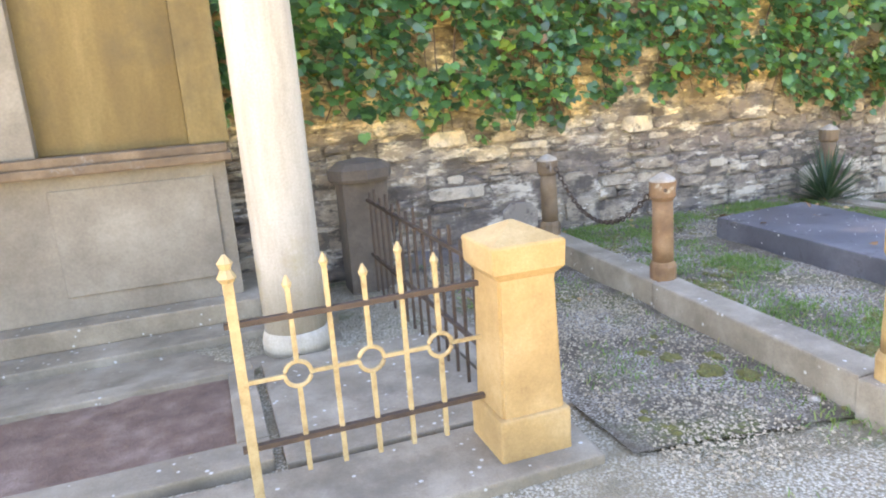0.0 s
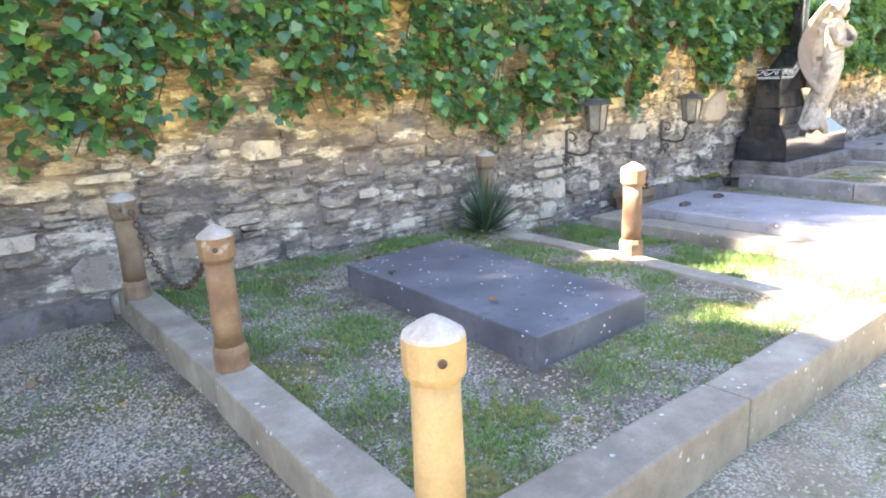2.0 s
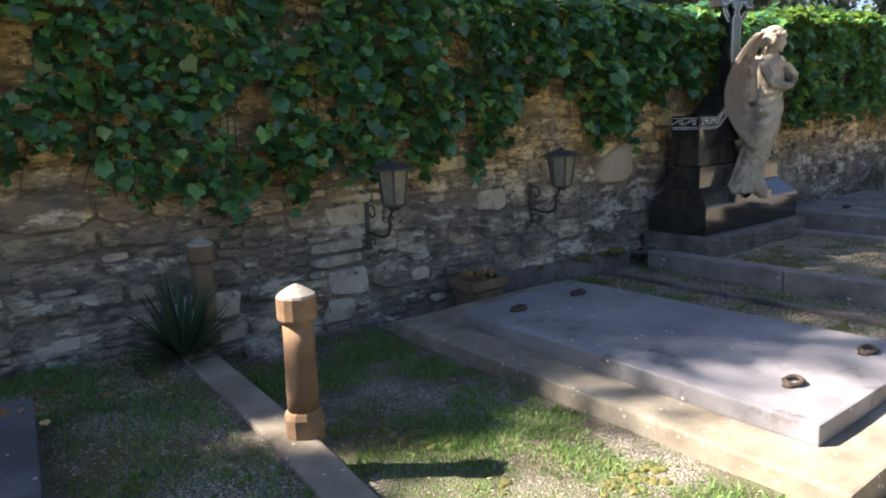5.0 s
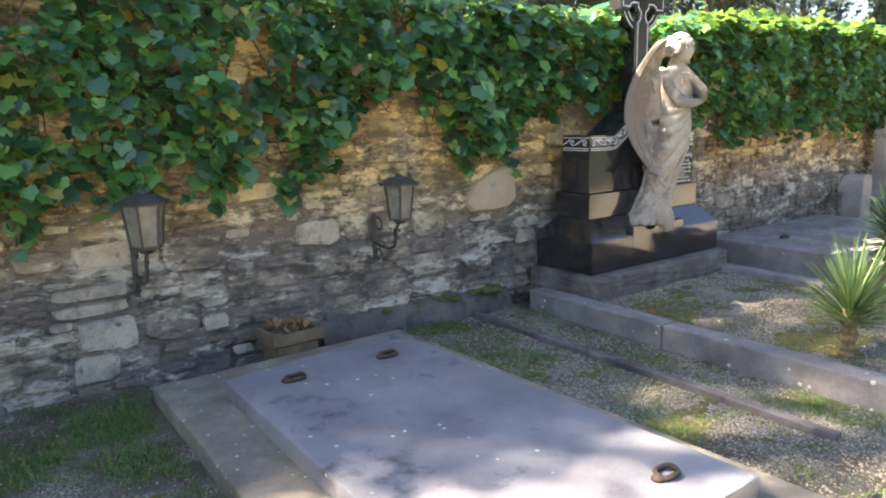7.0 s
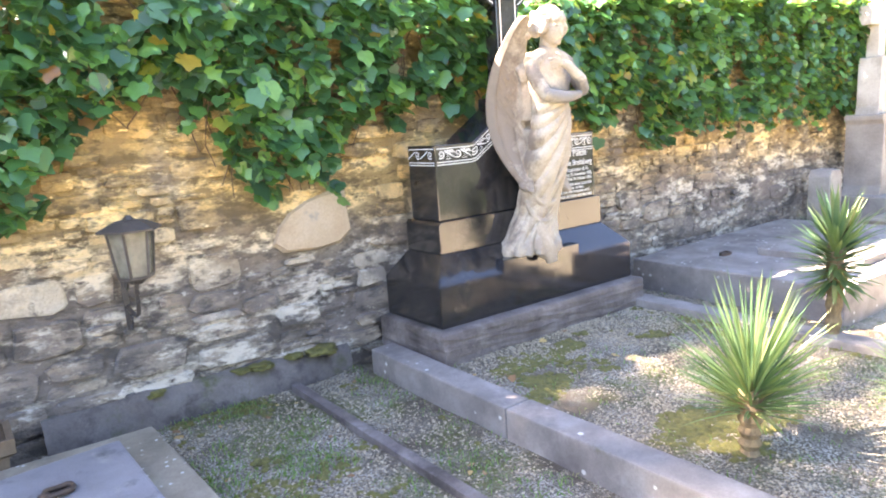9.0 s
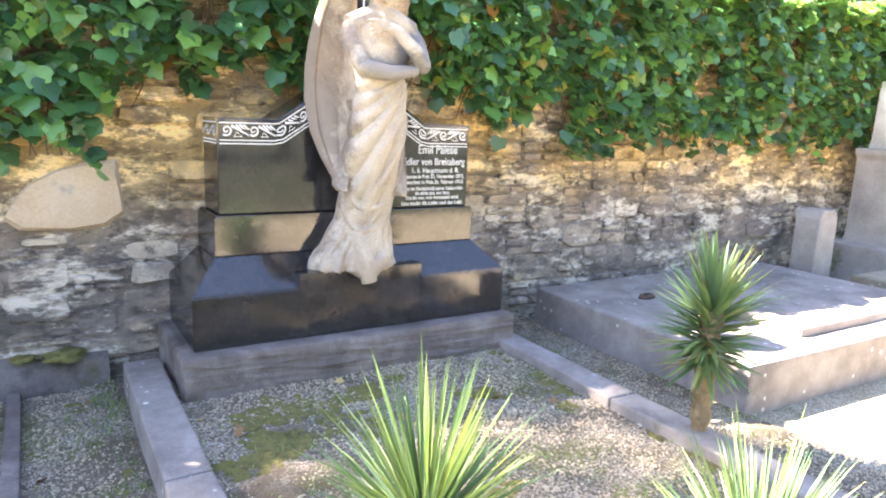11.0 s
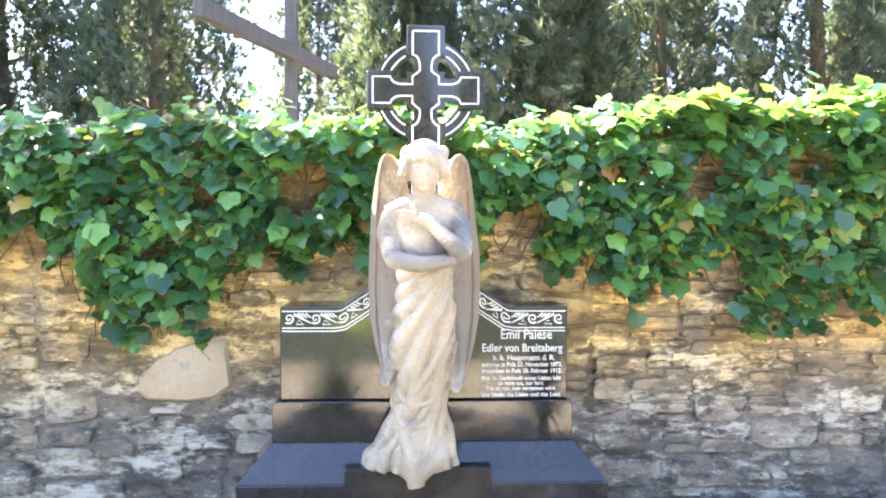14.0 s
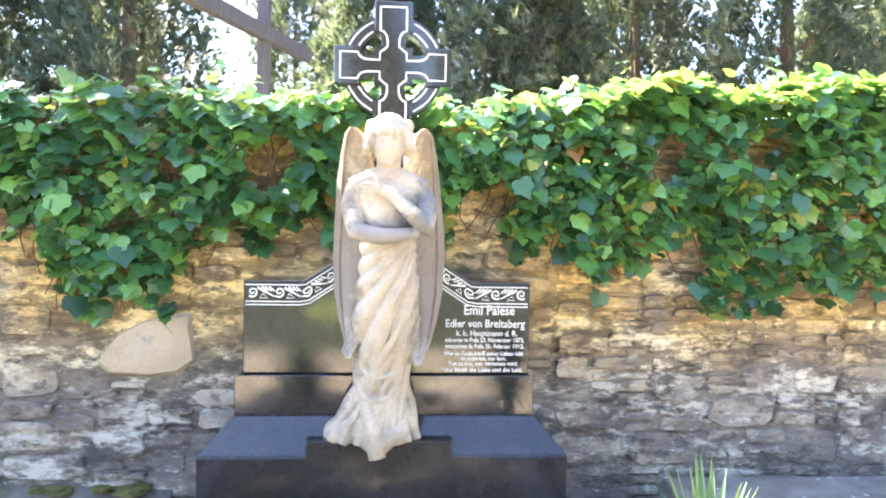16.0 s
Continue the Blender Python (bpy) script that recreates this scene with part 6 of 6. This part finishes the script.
# ---- small growth and gravel ----
PLOTS = [  # x0, x1, y0, y1, height (None: the ground), chips per square metre, grass per square metre
    (2.58, 3.42, 1.3, 4.42, None, 5200, 2600),
    (3.62, 6.08, 1.42, 4.44, BED_TOP, 2600, 10500),
    (6.3, 7.5, 1.3, 4.42, None, 500, 17000),
    (9.25, 10.52, 1.2, 4.42, None, 3600, 6000),
    (10.7, 12.5, 1.3, 3.72, 0.0, 7500, 500),
    (12.7, 13.28, 1.3, 4.42, None, 6000, 500),
    (2.4, 13.5, 0.3, 1.22, None, 900, 500),
]


def growth():
    rng = np.random.default_rng(33)
    P, G = [], []
    for x0, x1, y0, y1, h, chips, blades in PLOTS:
        area = (x1 - x0) * (y1 - y0)
        for store, dens, kind in ((P, chips, 0), (G, blades, 1)):
            n = int(area * dens)
            x, y = rng.uniform(x0, x1, n), rng.uniform(y0, y1, n)
            patch = lumps(x, y, 3.1, 0.7) + 0.5 * lumps(x, y, 9.0, 2.0)
            keep = rng.uniform(-0.75, 0.6, n) > patch if kind == 0 else rng.uniform(-0.25, 1.0, n) < patch
            for (a, b, c, d) in ((4.47, 5.45, 1.97, 3.63), (10.02, 10.14, 1.6, 4.4)):
                keep &= ~((x > a) & (x < b) & (y > c) & (y < d))
            x, y = x[keep], y[keep]
            if h is None:
                z = ground_z(x) + 0.012 * lumps(x, y, 2.3) if y1 < 2 else np.array([float(ground_z(a)) + 0.022 + 0.012 * noise.noise(Vector((a * 3, b * 3, 0))) for a, b in zip(x, y)])
            else:
                z = np.array([h + 0.012 * noise.noise(Vector((a * 3, b * 3, 0))) for a, b in zip(x, y)])
            store.append(np.stack([x, y, z], -1))
    P, G = np.concatenate(P), np.concatenate(G)
    n = len(P)
    octa = [(1, 0, 0), (0.1, 1, 0.1), (-1, 0.2, 0), (-0.1, -1, 0), (0.1, 0.1, 0.8), (0, 0, -0.8)]
    tris = [(0, 1, 4), (1, 2, 4), (2, 3, 4), (3, 0, 4), (1, 0, 5), (2, 1, 5), (3, 2, 5), (0, 3, 5)]
    size = rng.uniform(0.0035, 0.0095, n)[:, None] * rng.uniform(0.6, 1.25, (n, 3)) * np.array([1, 1, 0.7])
    me = scattered("gravel", octa, tris, P + np.array([0, 0, 0.002]), turn_matrices(rng.normal(0, 0.3, n), rng.normal(0, 0.3, n), rng.uniform(0, 6.28, n)), size, GRAVEL)
    tagged(new("gravel", me), "loose pale marble chips strewn over the graves", "gravel", kind="stuff")
    n = len(G)
    blade = [(-0.09, 0, 0), (0.09, 0, 0), (0.06, 0.12, 0.6), (0, 0.4, 1), (-0.06, 0.12, 0.6)]
    me = scattered("grass", blade, [(0, 1, 2), (0, 2, 4), (4, 2, 3)], G - np.array([0, 0, 0.003]), turn_matrices(rng.normal(0, 0.5, n), rng.normal(0, 0.4, n), rng.uniform(0, 6.28, n)), rng.uniform(0.015, 0.042, n), GRASS)
    tagged(new("grass", me), "short patchy grass and clover in the gravel", "grass", kind="stuff")
    M = []
    for x0, x1, y0, y1, h, dens in ((10.72, 12.48, 1.4, 3.65, 0.0, 5200), (3.64, 6.06, 1.45, 4.2, BED_TOP, 2600), (6.35, 7.48, 1.3, 4.3, None, 1500), (9.3, 10.5, 1.5, 4.35, None, 2200), (2.6, 3.4, 1.4, 4.3, None, 900)):
        n = int((x1 - x0) * (y1 - y0) * dens)
        x, y = rng.uniform(x0, x1, n), rng.uniform(y0, y1, n)
        keep = lumps(x, y, 3.6, 4.1) + 0.4 * lumps(x, y, 11.0, 1.0) > rng.uniform(0.35, 1.1, n)
        keep &= ~((x > 4.4) & (x < 5.5) & (y > 1.9) & (y < 3.7))
        x, y = x[keep], y[keep]
        M.append(np.stack([x, y, ground_z(x) + 0.022 if h is None else np.full(len(x), h)], -1))
    M = np.concatenate(M)
    n = len(M)
    dome = [(math.cos(a) * r, math.sin(a) * r, z) for r, z in ((1.0, 0.0), (0.62, 0.3)) for a in np.linspace(0, 2 * math.pi, 7)[:-1]] + [(0, 0, 0.42)]
    tris = [t for i in range(6) for t in ((i, (i + 1) % 6, 6 + (i + 1) % 6), (i, 6 + (i + 1) % 6, 6 + i), (6 + i, 6 + (i + 1) % 6, 12))]
    me = scattered("moss", dome, tris, M, turn_matrices(rng.normal(0, 0.1, n), rng.normal(0, 0.1, n), rng.uniform(0, 6.28, n)), rng.uniform(0.008, 0.026, n), MOSS)
    tagged(new("moss", me), "yellow-green moss cushions among the gravel", "moss", kind="stuff")
    k = 150
    x = np.concatenate([rng.uniform(2.6, 3.4, 40), rng.uniform(3.7, 6.1, 40), rng.uniform(6.4, 7.5, 20), rng.uniform(9.3, 10.5, 30), rng.uniform(10.7, 12.5, 20)])
    y = 4.42 - np.abs(rng.normal(0, 0.9, k))
    y = np.clip(y, 1.5, 4.4)
    z = np.where((x > 3.6) & (x < 6.1), BED_TOP + 0.015, np.where(x > 10.7, 0.015, ground_z(x) + 0.02))
    z = np.where((x > 4.47) & (x < 5.45) & (y > 1.95) & (y < 3.65), 0.275, z)
    me = scattered("fallen_leaves", LEAF, LEAF_TRIS, np.stack([x, y, z], -1), turn_matrices(rng.normal(0, 0.3, k), rng.normal(0, 0.3, k), rng.uniform(0, 6.28, k)), rng.uniform(0.02, 0.05, k), DEAD_LEAF)
    tagged(new("fallen_leaves", me), "dry brown fallen leaves on the gravel", "leaves", kind="stuff")


growth()


# ---- stones of the wall, last ----
def wall_stones():
    rng = random.Random(4)
    rects = []

    def split(x0, x1, z0, z1):
        w, h = x1 - x0, z1 - z0
        if w > 0.5 or (w > 0.24 and w > h * rng.uniform(1.8, 5.5)):
            c = x0 + w * rng.uniform(0.35, 0.65)
            split(x0, c, z0, z1), split(c, x1, z0, z1)
        elif h > 0.27 or (h > 0.075 and h > w * rng.uniform(0.18, 0.9)):
            c = z0 + h * rng.uniform(0.35, 0.65)
            split(x0, x1, z0, c), split(x0, x1, c, z1)
        else:
            rects.append((x0, x1, z0, z1))

    bands = [-0.15, 0.14, 0.36, 0.6, 0.82, 1.08, 1.34, 1.62, 1.9, 2.2]
    x = -1.0
    while x < 20:
        w = rng.uniform(0.8, 1.5)
        jog = [b + rng.uniform(-0.04, 0.04) for b in bands]
        for a, b in zip(jog, jog[1:]):
            split(x, x + w, a, b)
        x += w
    big = (10.07, 10.63, 0.69, 1.08)
    rects[:] = [r for r in rects if not (r[0] < big[1] and r[1] > big[0] and r[2] < big[3] and r[3] > big[2])]
    rects.append(big)
    loose_v, loose_f, singles = [], [], []
    for x0, x1, z0, z1 in rects:
        w, h = x1 - x0, z1 - z0
        cx, cz = (x0 + x1) / 2, (z0 + z1) / 2
        gap = rng.uniform(0.003, 0.011)
        hw, hh = w / 2 - gap, h / 2 - gap
        if min(hw, hh) < 0.012:
            continue
        proud = rng.uniform(-0.009, 0.02)
        ring = []
        for k in range(12):
            a = 2 * math.pi * (k + 0.5) / 12
            c, s = math.cos(a), math.sin(a)
            p = rng.uniform(0.28, 0.6)
            px = math.copysign(abs(c) ** p, c) * hw * rng.uniform(0.84, 1.06)
            pz = math.copysign(abs(s) ** p, s) * hh * rng.uniform(0.8, 1.08)
            ring.append((px, pz))
        matter = WALL_STONE
        if (x0, x1, z0, z1) == big:
            matter, proud = OCHRE_STONE, 0.022
            ring = [(0.94 * hw, 0.05 * hh), (0.92 * hw, 0.6 * hh), (0.9 * hw, 0.96 * hh), (0.45 * hw, 0.9 * hh), (-0.1 * hw, 0.66 * hh), (-0.55 * hw, 0.3 * hh), (-0.8 * hw, -0.1 * hh), (-0.98 * hw, -0.62 * hh),
                    (-0.75 * hw, -0.92 * hh), (0.1 * hw, -0.97 * hh), (0.68 * hw, -0.9 * hh), (1.0 * hw, -0.5 * hh)]
        elif rng.random() < 0.09:
            matter, proud = PALE_STONE, abs(proud) + 0.002
        verts = [(px, 0.05, pz) for px, pz in ring]
        verts += [(px, 0.012 - proud * 0.6, pz) for px, pz in ring]
        tx, tz = rng.uniform(-0.045, 0.045), rng.uniform(-0.06, 0.06)
        verts += [(px * rng.uniform(0.9, 0.97), -proud + tx * px + tz * pz + rng.uniform(-0.004, 0.004), pz * rng.uniform(0.86, 0.96)) for px, pz in ring]
        verts.append((0, -proud - rng.uniform(-0.004, 0.004), 0))
        faces = []
        for lvl in (0, 12):
            for k in range(12):
                j = (k + 1) % 12
                faces.append((lvl + k, lvl + j, lvl + 12 + j, lvl + 12 + k))
        faces += [(24 + k, 24 + (k + 1) % 12, 36) for k in range(12)]
        near = 2.6 < x0 and x1 < 13.6 and z0 > -0.1 and z1 < 1.25
        if near and len(singles) < 300 and (w * h > 0.024 or matter is not WALL_STONE):
            singles.append((cx, cz, verts, faces, matter))
        else:
            base = len(loose_v)
            loose_v += [(cx + a, WALL_Y + b, cz + c) for a, b, c in verts]
            loose_f += [tuple(base + i for i in f) for f in faces]
    stone_loose = surface_loose()
    ob = new("small_stones", link_mesh("small_stones", loose_v, loose_f, stone_loose))
    ob.parent = WALL
    ob["kind"] = "stuff"
    for cx, cz, verts, faces, matter in singles:
        ob = new("stone", link_mesh("stone", verts, faces, matter))
        ob.parent = WALL
        ob.matrix_local = pose(cx, WALL_Y, cz)


def surface_loose():
    PIECES["wall_stone_small"] = PIECES["wall_stone"]
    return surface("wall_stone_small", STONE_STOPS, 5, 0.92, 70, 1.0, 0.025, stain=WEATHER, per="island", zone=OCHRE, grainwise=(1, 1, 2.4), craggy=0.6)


wall_stones()
